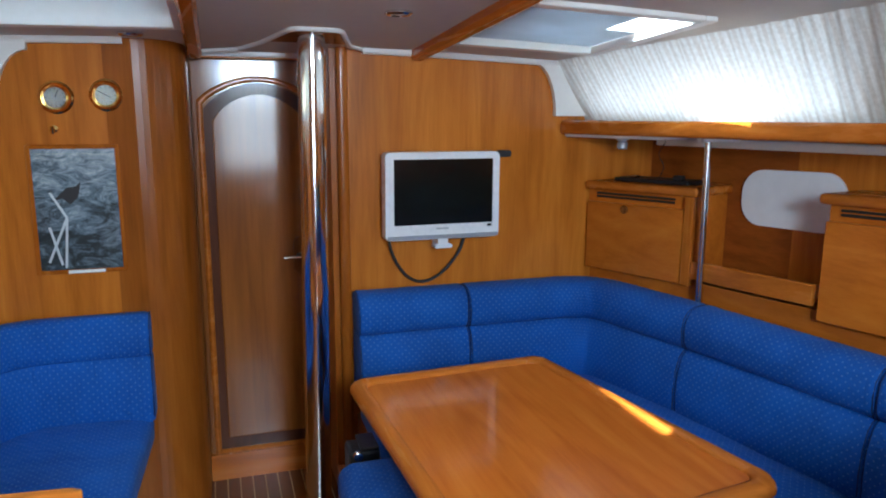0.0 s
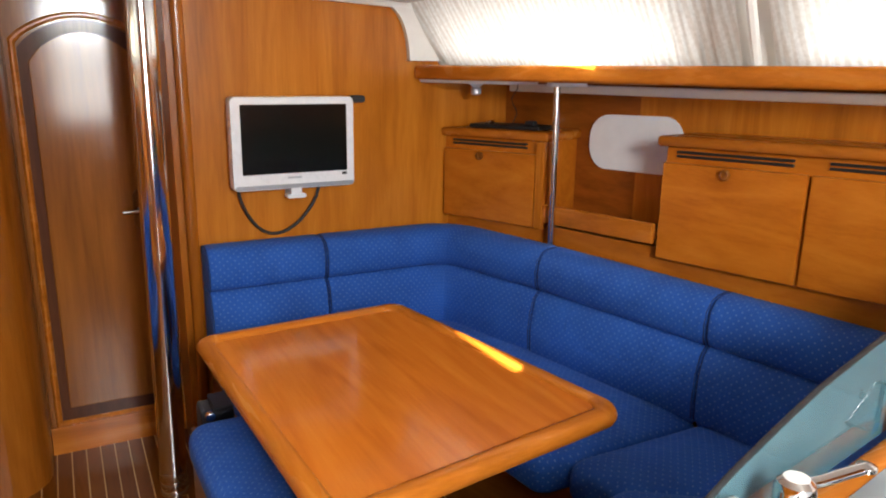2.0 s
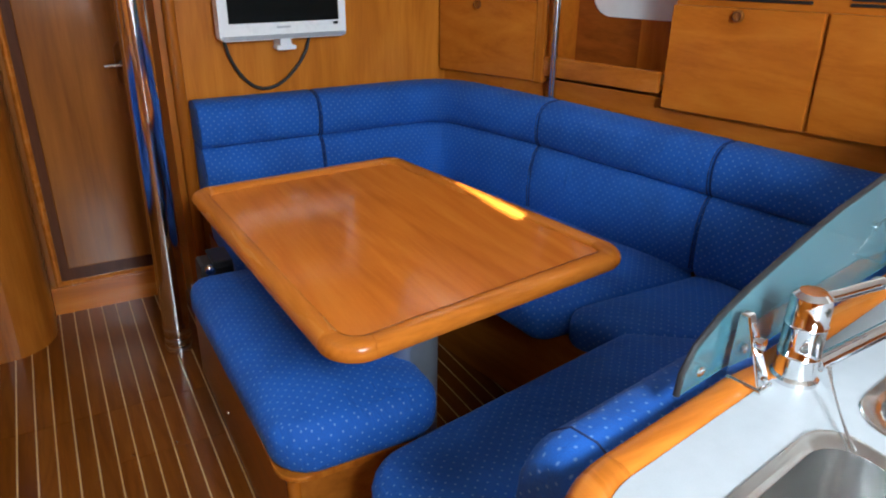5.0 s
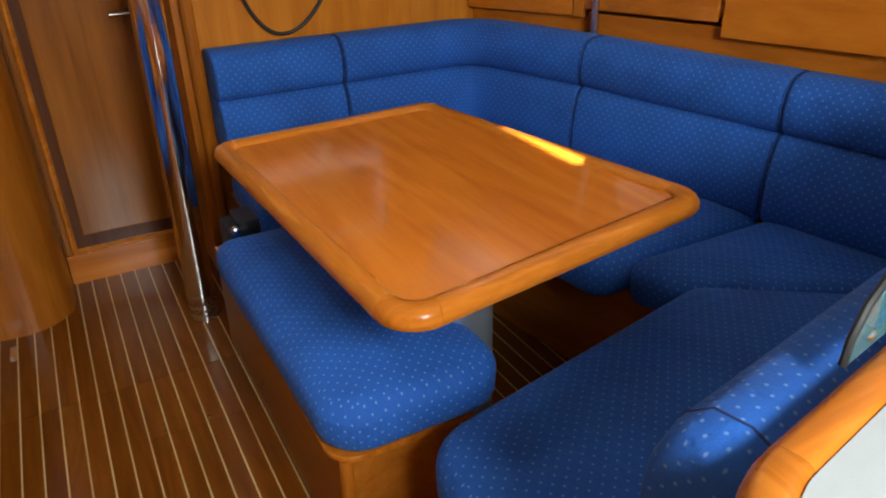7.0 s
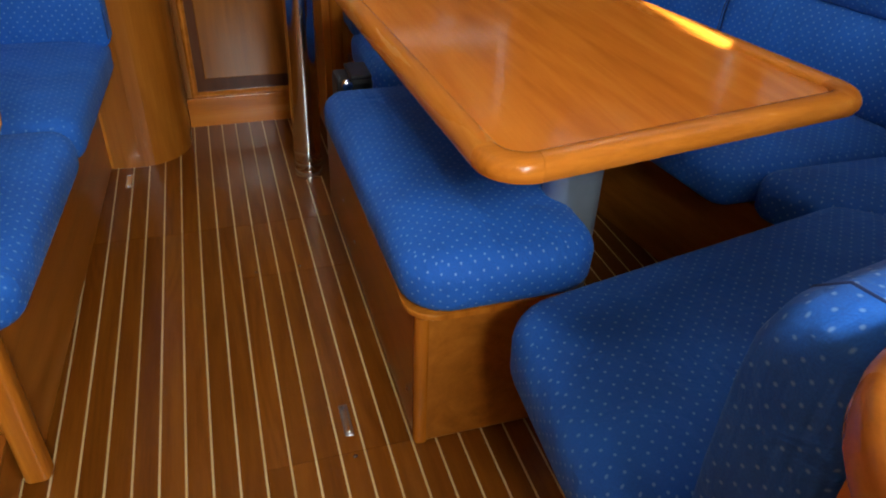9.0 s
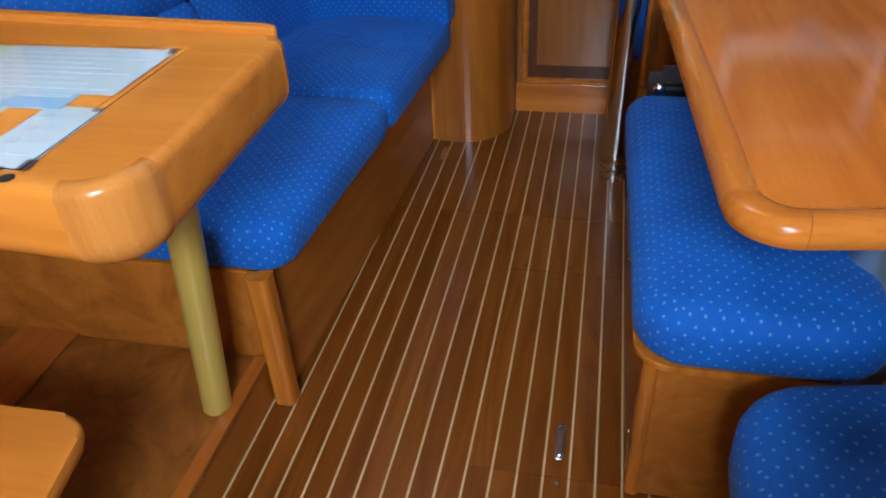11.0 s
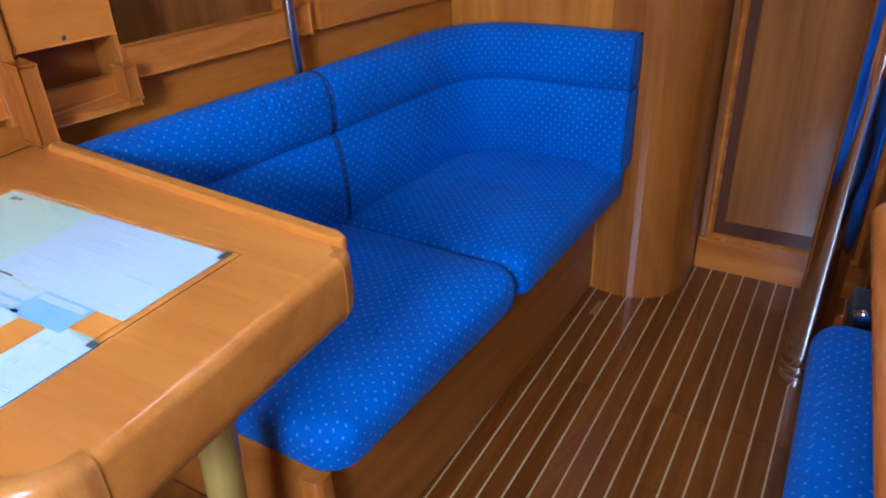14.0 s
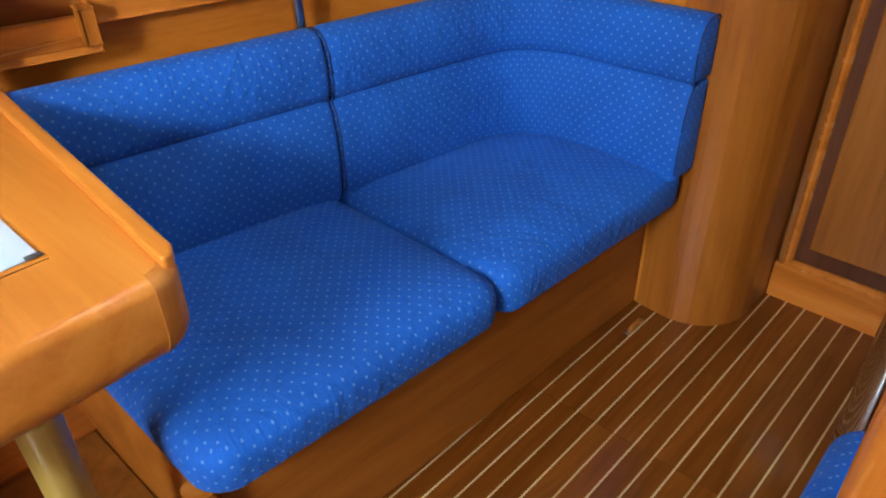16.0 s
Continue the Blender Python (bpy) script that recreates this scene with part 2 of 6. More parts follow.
def fabric(name):
    """Blue woven upholstery with staggered pale dots, laid by its own cloth coordinates in metres."""
    m, nt, b = mat(name)
    L = nt.links
    uv = node(nt, "ShaderNodeUVMap")
    PITCH = 0.0265
    lat = []
    for off in (0.0, 0.5):
        sc = node(nt, "ShaderNodeVectorMath", operation="SCALE")
        sc.inputs["Scale"].default_value = 1 / PITCH
        L.new(uv.outputs[0], sc.inputs[0])
        ad = node(nt, "ShaderNodeVectorMath", operation="ADD")
        ad.inputs[1].default_value = (off, off, 0)
        L.new(sc.outputs[0], ad.inputs[0])
        fr = node(nt, "ShaderNodeVectorMath", operation="FRACTION")
        L.new(ad.outputs[0], fr.inputs[0])
        sb = node(nt, "ShaderNodeVectorMath", operation="SUBTRACT")
        sb.inputs[1].default_value = (0.5, 0.5, 0)
        L.new(fr.outputs[0], sb.inputs[0])
        ln = node(nt, "ShaderNodeVectorMath", operation="LENGTH")
        L.new(sb.outputs[0], ln.inputs[0])
        mr = node(nt, "ShaderNodeMapRange")
        mr.inputs["From Min"].default_value, mr.inputs["From Max"].default_value = 0.115, 0.045
        L.new(ln.outputs["Value"], mr.inputs[0])
        lat.append(mr)
    dots = node(nt, "ShaderNodeMath", operation="MAXIMUM")
    L.new(lat[0].outputs[0], dots.inputs[0])
    L.new(lat[1].outputs[0], dots.inputs[1])
    tc = node(nt, "ShaderNodeTexCoord")
    weave = node(nt, "ShaderNodeTexNoise", Scale=420.0, Detail=2.0)
    L.new(uv.outputs[0], weave.inputs["Vector"])
    wear = node(nt, "ShaderNodeTexNoise", Scale=5.0, Detail=4.0, Roughness=0.6)
    L.new(tc.outputs["Object"], wear.inputs["Vector"])
    r = ramp(nt, [(0.3, (0.007, 0.068, 0.312)), (0.7, (0.0125, 0.100, 0.435))])
    L.new(wear.outputs[0], r.inputs[0])
    mw = node(nt, "ShaderNodeMix", data_type="RGBA", blend_type="MULTIPLY")
    mw.inputs[0].default_value = 0.5
    L.new(r.outputs[0], mw.inputs[6])
    L.new(weave.outputs[0], mw.inputs[7])
    br = node(nt, "ShaderNodeMix", data_type="RGBA", blend_type="MULTIPLY")
    br.inputs[0].default_value = 1.0
    br.inputs[7].default_value = (1.3, 1.3, 1.3, 1)
    L.new(mw.outputs[2], br.inputs[6])
    fac = node(nt, "ShaderNodeMath", operation="MULTIPLY")
    fac.inputs[1].default_value = 0.36
    L.new(dots.outputs[0], fac.inputs[0])
    md = node(nt, "ShaderNodeMix", data_type="RGBA")
    md.inputs[7].default_value = (0.34, 0.46, 0.68, 1)
    L.new(fac.outputs[0], md.inputs[0])
    L.new(br.outputs[2], md.inputs[6])
    L.new(md.outputs[2], b.inputs["Base Color"])
    b.inputs["Roughness"].default_value = 0.85
    b.inputs["Sheen Weight"].default_value = 0.06
    b.inputs["Sheen Roughness"].default_value = 0.4
    b.inputs["Sheen Tint"].default_value = (0.5, 0.66, 1.0, 1)
    folds = node(nt, "ShaderNodeTexNoise", Scale=16.0, Detail=3.0, Roughness=0.55, Distortion=1.2)
    L.new(tc.outputs["Object"], folds.inputs["Vector"])
    b1 = node(nt, "ShaderNodeBump", Strength=0.5, Distance=0.014)
    L.new(folds.outputs[0], b1.inputs["Height"])
    b2 = node(nt, "ShaderNodeBump", Strength=0.25, Distance=0.001)
    L.new(weave.outputs[0], b2.inputs["Height"])
    squeeze = node(nt, "ShaderNodeMapping")
    squeeze.inputs["Scale"].default_value = (48.0, 4.0, 1.0)
    L.new(uv.outputs[0], squeeze.inputs[0])
    pucker = node(nt, "ShaderNodeTexNoise", Scale=1.0, Detail=2.0, Distortion=0.5)
    L.new(squeeze.outputs[0], pucker.inputs["Vector"])
    b3 = node(nt, "ShaderNodeBump", Strength=0.45, Distance=0.007)
    L.new(pucker.outputs[0], b3.inputs["Height"])
    L.new(b1.outputs[0], b3.inputs["Normal"])
    L.new(b3.outputs[0], b2.inputs["Normal"])
    L.new(b2.outputs[0], b.inputs["Normal"])
    return m


M_BLUE = fabric("blue_dotted_upholstery")
M_PIPING = plain("navy_piping", (0.008, 0.02, 0.09), 0.8)


def curtain_cloth():
    m, nt, b = mat("curtain_cloth")
    tc = node(nt, "ShaderNodeTexCoord")
    ns = node(nt, "ShaderNodeTexNoise", Scale=90.0, Detail=3.0)
    nt.links.new(tc.outputs["Object"], ns.inputs["Vector"])
    r = ramp(nt, [(0.3, (0.66, 0.63, 0.60)), (0.7, (0.80, 0.78, 0.76))])
    nt.links.new(ns.outputs[0], r.inputs[0])
    # Beige stripes multiplied into the cloth's colour, besides the pleats of its mesh.
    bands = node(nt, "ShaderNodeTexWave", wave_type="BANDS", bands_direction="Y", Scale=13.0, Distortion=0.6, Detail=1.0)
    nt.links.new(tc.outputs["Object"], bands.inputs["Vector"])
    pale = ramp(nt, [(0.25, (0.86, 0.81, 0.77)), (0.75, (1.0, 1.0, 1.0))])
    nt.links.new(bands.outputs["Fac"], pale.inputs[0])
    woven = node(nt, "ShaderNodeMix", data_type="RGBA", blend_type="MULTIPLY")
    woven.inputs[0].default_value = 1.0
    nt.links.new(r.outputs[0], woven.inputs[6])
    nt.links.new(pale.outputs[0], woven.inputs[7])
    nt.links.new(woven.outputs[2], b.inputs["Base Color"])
    b.inputs["Roughness"].default_value = 0.9
    tr = node(nt, "ShaderNodeBsdfTranslucent")
    nt.links.new(woven.outputs[2], tr.inputs[0])
    mx = node(nt, "ShaderNodeMixShader")
    mx.inputs[0].default_value = 0.55
    nt.links.new(b.outputs[0], mx.inputs[1])
    nt.links.new(tr.outputs[0], mx.inputs[2])
    nt.links.new(mx.outputs[0], nt.nodes["Material Output"].inputs[0])
    return m


def glass(name, colour, rough=0.0, ior=1.45, clear=1.0):
    m, nt, b = mat(name)
    b.inputs["Base Color"].default_value = (*colour, 1)
    b.inputs["Roughness"].default_value = rough
    b.inputs["IOR"].default_value = ior
    b.inputs["Transmission Weight"].default_value = clear
    return m


M_CURTAIN = curtain_cloth()
M_ACRYLIC = glass("smoked_acrylic", (0.55, 0.62, 0.66))
# The 0.28 opaque share paints in a pale veil of reflection.
M_SCREENGLASS = glass("tinted_splash_glass", (0.15, 0.36, 0.42), 0.0, 1.5, 0.72)
M_CLEAR = glass("clear_glass", (0.95, 0.97, 0.97))
M_CLEARSHEET = glass("clear_plastic_sheet", (0.97, 0.98, 0.98), 0.05, 1.18)


def photo_print():
    """A sea photograph: broken water under a plain dark shape."""
    m, nt, b = mat("sea_photo")
    tc = node(nt, "ShaderNodeTexCoord")
    mp = node(nt, "ShaderNodeMapping")
    mp.inputs["Scale"].default_value = (1.0, 1.0, 2.2)
    mp.inputs["Rotation"].default_value = (0, 0.5, 0)
    nt.links.new(tc.outputs["Object"], mp.inputs[0])
    ns = node(nt, "ShaderNodeTexNoise", Scale=13.0, Detail=10.0, Roughness=0.78, Distortion=1.2)
    nt.links.new(mp.outputs[0], ns.inputs["Vector"])
    sep = node(nt, "ShaderNodeSeparateXYZ")
    nt.links.new(tc.outputs["Object"], sep.inputs[0])
    up = node(nt, "ShaderNodeMapRange")
    up.inputs["From Min"].default_value, up.inputs["From Max"].default_value = 1.0, 1.42
    up.inputs["To Min"].default_value, up.inputs["To Max"].default_value = -0.10, 0.10
    nt.links.new(sep.outputs[2], up.inputs[0])
    ad = node(nt, "ShaderNodeMath", operation="ADD")
    nt.links.new(ns.outputs[0], ad.inputs[0])
    nt.links.new(up.outputs[0], ad.inputs[1])
    r = ramp(nt, [(0.40, (0.012, 0.020, 0.022)), (0.50, (0.10, 0.14, 0.17)), (0.60, (0.26, 0.32, 0.36)), (0.72, (0.60, 0.64, 0.66))])
    nt.links.new(ad.outputs[0], r.inputs[0])
    nt.links.new(r.outputs[0], b.inputs["Base Color"])
    b.inputs["Roughness"].default_value = 0.35
    return m


M_PHOTO = photo_print()
M_PHOTODARK = plain("dark_photo_ink", (0.02, 0.017, 0.016), 0.4)
M_PHOTOPALE = plain("pale_photo_ink", (0.62, 0.66, 0.66), 0.4)


# ---- building helpers ----
def part(name, bm, material, parent=None, label="", smooth=False):
    bmesh.ops.recalc_face_normals(bm, faces=bm.faces[:])
    me = bpy.data.meshes.new(name)
    bm.to_mesh(me)
    bm.free()
    if smooth:
        me.shade_smooth()
        me.set_sharp_from_angle(angle=radians(38))
    me.materials.append(material)
    ob = new(name, me)
    if parent:
        ob.parent = parent
    if label:
        ob["label"] = label
    return ob


def thing(name, label, category, group="", kind=""):
    return tagged(new(name), label, category, group, kind)


def bevelled(bm, verts, width, seg=2):
    if width > 0:
        vs = set(verts)
        edges = [e for e in bm.edges if e.verts[0] in vs and e.verts[1] in vs]
        bmesh.ops.bevel(bm, geom=edges, offset=width, segments=seg, affect="EDGES", profile=0.5)


def box(x0, x1, y0, y1, z0, z1, bev=0.003, seg=2, bm=None, m=None):
    bm = bm or bmesh.new()
    got = bmesh.ops.create_cube(bm, size=1)["verts"]
    for v in got:
        v.co = Vector(((x0 + x1) / 2 + v.co.x * (x1 - x0), (y0 + y1) / 2 + v.co.y * (y1 - y0), (z0 + z1) / 2 + v.co.z * (z1 - z0)))
        if m:
            v.co = m @ v.co
    bevelled(bm, got, bev, seg)
    return bm


def prism(poly, z0, z1, bev=0.0, seg=3, bm=None, m=None):
    """An upright prism over a plan outline."""
    bm = bm or bmesh.new()
    lo = [bm.verts.new((x, y, z0)) for x, y in poly]
    hi = [bm.verts.new((x, y, z1)) for x, y in poly]
    bm.faces.new(lo[::-1])
    bm.faces.new(hi)
    n = len(poly)
    for i in range(n):
        bm.faces.new((lo[i], lo[(i + 1) % n], hi[(i + 1) % n], hi[i]))
    if bev:
        ring = set(lo) | set(hi)
        edges = [e for e in bm.edges if e.verts[0] in ring and e.verts[1] in ring and abs(e.verts[0].co.z - e.verts[1].co.z) < 1e-6]
        bmesh.ops.bevel(bm, geom=edges, offset=bev, segments=seg, affect="EDGES", profile=0.5)
    if m:
        bm.transform(m)
    return bm


def rounded(corners, radius, steps=6):
    """A plan outline with its corners rounded; radius: one, or one for each corner."""
    out, n = [], len(corners)
    for i, c in enumerate(corners):
        r = radius[i] if isinstance(radius, (list, tuple)) else radius
        c, a, b = Vector(c), Vector(corners[i - 1]), Vector(corners[(i + 1) % n])
        if r <= 0:
            out.append(tuple(c))
            continue
        u, v = (a - c).normalized(), (b - c).normalized()
        half = math.acos(max(-1, min(1, u.dot(v)))) / 2
        back = min(r / math.tan(half), 0.49 * (a - c).length, 0.49 * (b - c).length)
        r2 = back * math.tan(half)
        mid = c + (u + v).normalized() * (r2 / math.sin(half))
        p, q = c + u * back - mid, c + v * back - mid
        for k in range(steps + 1):
            w = p.lerp(q, k / steps)
            out.append(tuple(mid + w.normalized() * r2))
    return out


def bent(points, radius, steps=8, spacing=0.04):
    """An open plan line with its bends rounded, then cut into short steps."""
    line = [Vector(points[0])]
    for i in range(1, len(points) - 1):
        c, a, b = Vector(points[i]), Vector(points[i - 1]), Vector(points[i + 1])
        u, v = (a - c).normalized(), (b - c).normalized()
        half = math.acos(max(-1, min(1, u.dot(v)))) / 2
        back = min(radius / math.tan(half), 0.95 * (a - c).length, 0.95 * (b - c).length)
        p, q = c + u * back, c + v * back
        for k in range(steps + 1):
            s = k / steps
            line.append(p * (1 - s) ** 2 + c * 2 * s * (1 - s) + q * s * s)
    line.append(Vector(points[-1]))
    out = [line[0]]
    for a, b in zip(line, line[1:]):
        n = max(1, int((b - a).length / spacing))
        out += [a.lerp(b, (k + 1) / n) for k in range(n) if (b - a).length > 1e-5]
    return out


def ring_inward(pts):
    n = len(pts)
    v = [Vector(p) for p in pts]
    area2 = sum(v[i].x * v[(i + 1) % n].y - v[(i + 1) % n].x * v[i].y for i in range(n))
    out = []
    for i in range(n):
        a, b = (v[i] - v[i - 1]).normalized(), (v[(i + 1) % n] - v[i]).normalized()
        m = Vector((-(a.y + b.y), a.x + b.x))
        m = m.normalized() / max(0.5, math.cos(a.angle(b, 0.0) / 2))
        out.append(m if area2 > 0 else -m)
    return out


def edge_levels(z0, z1, r0, r1, steps=6):
    """Inset and height of a board's edge, rounded below by r0 and above by r1."""
    lv = []
    for k in range(steps + 1):
        a = math.pi / 2 * k / steps
        lv.append((r0 * (1 - math.sin(a)), z0 + r0 * (1 - math.cos(a))))
    for k in range(steps + 1):
        a = math.pi / 2 * k / steps
        lv.append((r1 * (1 - math.cos(a)), z1 - r1 * (1 - math.sin(a))))
    return lv


def slab(outline, z0, z1, r0, r1):
    """A board with rounded edges."""
    bm = bmesh.new()
    w = ring_inward(outline)
    rows = [[bm.verts.new((p[0] + q.x * s, p[1] + q.y * s, z)) for p, q in zip(outline, w)] for s, z in edge_levels(z0, z1, r0, r1)]
    n = len(outline)
    for a, b in zip(rows, rows[1:]):
        for k in range(n):
            bm.faces.new((a[k], a[(k + 1) % n], b[(k + 1) % n], b[k]))
    bm.faces.new(rows[0][::-1])
    bm.faces.new(rows[-1])
    return bm


def edge_block(outline, first, last, z0, z1, r0, r1, proud=0.0008, thick=0.012):
    """The stretch of a rounded board's edge between two of its outline points, as a solid block."""
    bm = bmesh.new()
    w = ring_inward(outline)
    lv = edge_levels(z0, z1, r0, r1)
    rows = []
    for k in range(first, last + 1):
        p, q = outline[k], w[k]
        ring = [bm.verts.new((p[0] + q.x * (s - proud), p[1] + q.y * (s - proud), z + (proud if z > (z0 + z1) / 2 else -proud))) for s, z in lv]
        ring += [bm.verts.new((p[0] + q.x * (max(r0, r1) + thick), p[1] + q.y * (max(r0, r1) + thick), z)) for z in (z1 + proud, z0 - proud)]
        ring[-2].co.x, ring[-2].co.y = p[0] + q.x * (r1 + 0.004), p[1] + q.y * (r1 + 0.004)
        rows.append(ring)
    m_ = len(rows[0])
    for a, b in zip(rows, rows[1:]):
        for k in range(m_):
            bm.faces.new((a[k], a[(k + 1) % m_], b[(k + 1) % m_], b[k]))
    bm.faces.new(rows[0])
    bm.faces.new(rows[-1][::-1])
    return bm


def cylinder(centre, r, z0, z1, seg=32, bm=None, top=None):
    bm = bm or bmesh.new()
    t = top or centre
    rt = r
    lo, hi = [], []
    for k in range(seg):
        a = 2 * math.pi * k / seg
        lo.append(bm.verts.new((centre[0] + r * math.cos(a), centre[1] + r * math.sin(a), z0)))
        hi.append(bm.verts.new((t[0] + rt * math.cos(a), t[1] + rt * math.sin(a), z1)))
    bm.faces.new(lo[::-1])
    bm.faces.new(hi)
    for k in range(seg):
        bm.faces.new((lo[k], lo[(k + 1) % seg], hi[(k + 1) % seg], hi[k]))
    return bm


def lathe(profile, seg=28, m=None, bm=None):
    """A turned shape: (radius, height) pairs about z, then moved by m."""
    bm = bm or bmesh.new()
    rows = []
    for r, z in profile:
        rows.append([bm.verts.new((max(r, 1e-4) * math.cos(2 * math.pi * k / seg), max(r, 1e-4) * math.sin(2 * math.pi * k / seg), z)) for k in range(seg)])
    for a, b in zip(rows, rows[1:]):
        for k in range(seg):
            bm.faces.new((a[k], a[(k + 1) % seg], b[(k + 1) % seg], b[k]))
    bm.faces.new(rows[0][::-1])
    bm.faces.new(rows[-1])
    if m:
        bm.transform(m)
    return bm


def tube(points, r, seg=10, bm=None):
    """A round bar along 3D points."""
    bm = bm or bmesh.new()
    pts = [Vector(p) for p in points]
    rows = []
    for i, p in enumerate(pts):
        d = (pts[min(i + 1, len(pts) - 1)] - pts[max(i - 1, 0)]).normalized()
        side = d.cross(Vector((0, 0, 1)))
        if side.length < 0.1:
            side = d.cross(Vector((0, 1, 0)))
        side.normalize()
        up = side.cross(d)
        rows.append([bm.verts.new(p + side * (r * math.cos(2 * math.pi * k / seg)) + up * (r * math.sin(2 * math.pi * k / seg))) for k in range(seg)])
    for a, b in zip(rows, rows[1:]):
        for k in range(seg):
            bm.faces.new((a[k], a[(k + 1) % seg], b[(k + 1) % seg], b[k]))
    bm.faces.new(rows[0][::-1])
    bm.faces.new(rows[-1])
    return bm


def cloth_uv(bm):
    return bm.loops.layers.uv.verify()


def seat_cushion(outline, z0, z1, r=0.035, crown=0.018):
    """A stuffed seat over a plan outline: soft rounded edges and a crowned top. Cloth coordinates in metres."""
    bm = bmesh.new()
    uvl = cloth_uv(bm)
    pts = []
    n0 = len(outline)
    for i in range(n0):
        a, b = Vector(outline[i]), Vector(outline[(i + 1) % n0])
        k = max(1, int((b - a).length / 0.05))
        pts += [a.lerp(b, j / k) for j in range(k)]
    n = len(pts)
    area2 = sum(pts[i].x * pts[(i + 1) % n].y - pts[(i + 1) % n].x * pts[i].y for i in range(n))
    if area2 < 0:
        pts.reverse()
    cen = sum(pts, Vector((0, 0))) / n
    inward = []
    for i in range(n):
        d = (pts[(i + 1) % n] - pts[i - 1]).normalized()
        inward.append(Vector((-d.y, d.x)))
    per = [0.0]
    for i in range(n):
        per.append(per[-1] + (pts[(i + 1) % n] - pts[i]).length)
    levels = []
    for k in range(5):
        a = math.pi / 2 * k / 4
        levels.append((0.6 * r * (1 - math.sin(a)), z0 + 0.6 * r * (1 - math.cos(a))))
    for k in range(6):
        a = math.pi / 2 * k / 5
        levels.append((r * (1 - math.cos(a)), z1 - r * (1 - math.sin(a))))
    rows, vs = [], []
    for ins, z in levels:
        bulge = -0.006 * math.sin(math.pi * (z - z0) / (z1 - z0))
        rows.append([bm.verts.new((*(p + w * (ins + bulge)), z)) for p, w in zip(pts, inward)])
        vs.append((z, ins))
    lv = len(levels)
    for j, (a, b) in enumerate(zip(rows, rows[1:])):
        for k in range(n):
            f = bm.faces.new((a[k], a[(k + 1) % n], b[(k + 1) % n], b[k]))
            for lo, idx in zip(f.loops, (k, k + 1, k + 1, k)):
                lo[uvl].uv = (lo.vert.co.x, lo.vert.co.y) if j >= lv - 3 else (per[idx], lo.vert.co.z)
    bm.faces.new(rows[0][::-1])
    rim_pts = [Vector((v.co.x, v.co.y)) for v in rows[-1]]
    xs, ys = [p.x for p in rim_pts], [p.y for p in rim_pts]

    def depth(p):
        best, inside = 9.0, False
        for q, s in zip(rim_pts, rim_pts[1:] + rim_pts[:1]):
            e = s - q
            t = max(0.0, min(1.0, (p - q).dot(e) / max(e.length_squared, 1e-9)))
            best = min(best, (p - q - e * t).length)
            if (q.y > p.y) != (s.y > p.y) and p.x < q.x + (p.y - q.y) / (s.y - q.y) * (s.x - q.x):
                inside = not inside
        return best if inside else -best
    inner_pts = []
    step = 0.03
    for iy in range(int((max(ys) - min(ys)) / step) + 1):
        for ix in range(int((max(xs) - min(xs)) / step) + 1):
            p = Vector((min(xs) + ix * step + (iy % 2) * step / 2, min(ys) + iy * step))
            if depth(p) > 0.016:
                inner_pts.append(p)
    allp = rim_pts + inner_pts
    vo, _, fo, ov, _, _ = mathutils.geometry.delaunay_2d_cdt(allp, [], [list(range(n))], 1, 1e-5)
    made = []
    for p, orig in zip(vo, ov):
        if orig and orig[0] < n:
            made.append(rows[-1][orig[0]])
        else:
            d = max(0.0, depth(p))
            sag = 0.004 * noise.noise(Vector((p.x * 6, p.y * 6, z1 * 9)))
            made.append(bm.verts.new((p.x, p.y, z1 + (crown + sag) * (1 - math.exp(-d / 0.06)))))
    for tri in fo:
        if len(set(tri)) >= 3:
            try:
                f = bm.faces.new([made[k] for k in tri])
            except ValueError:
                continue
            for lo in f.loops:
                lo[uvl].uv = (lo.vert.co.x, lo.vert.co.y)
    return bm


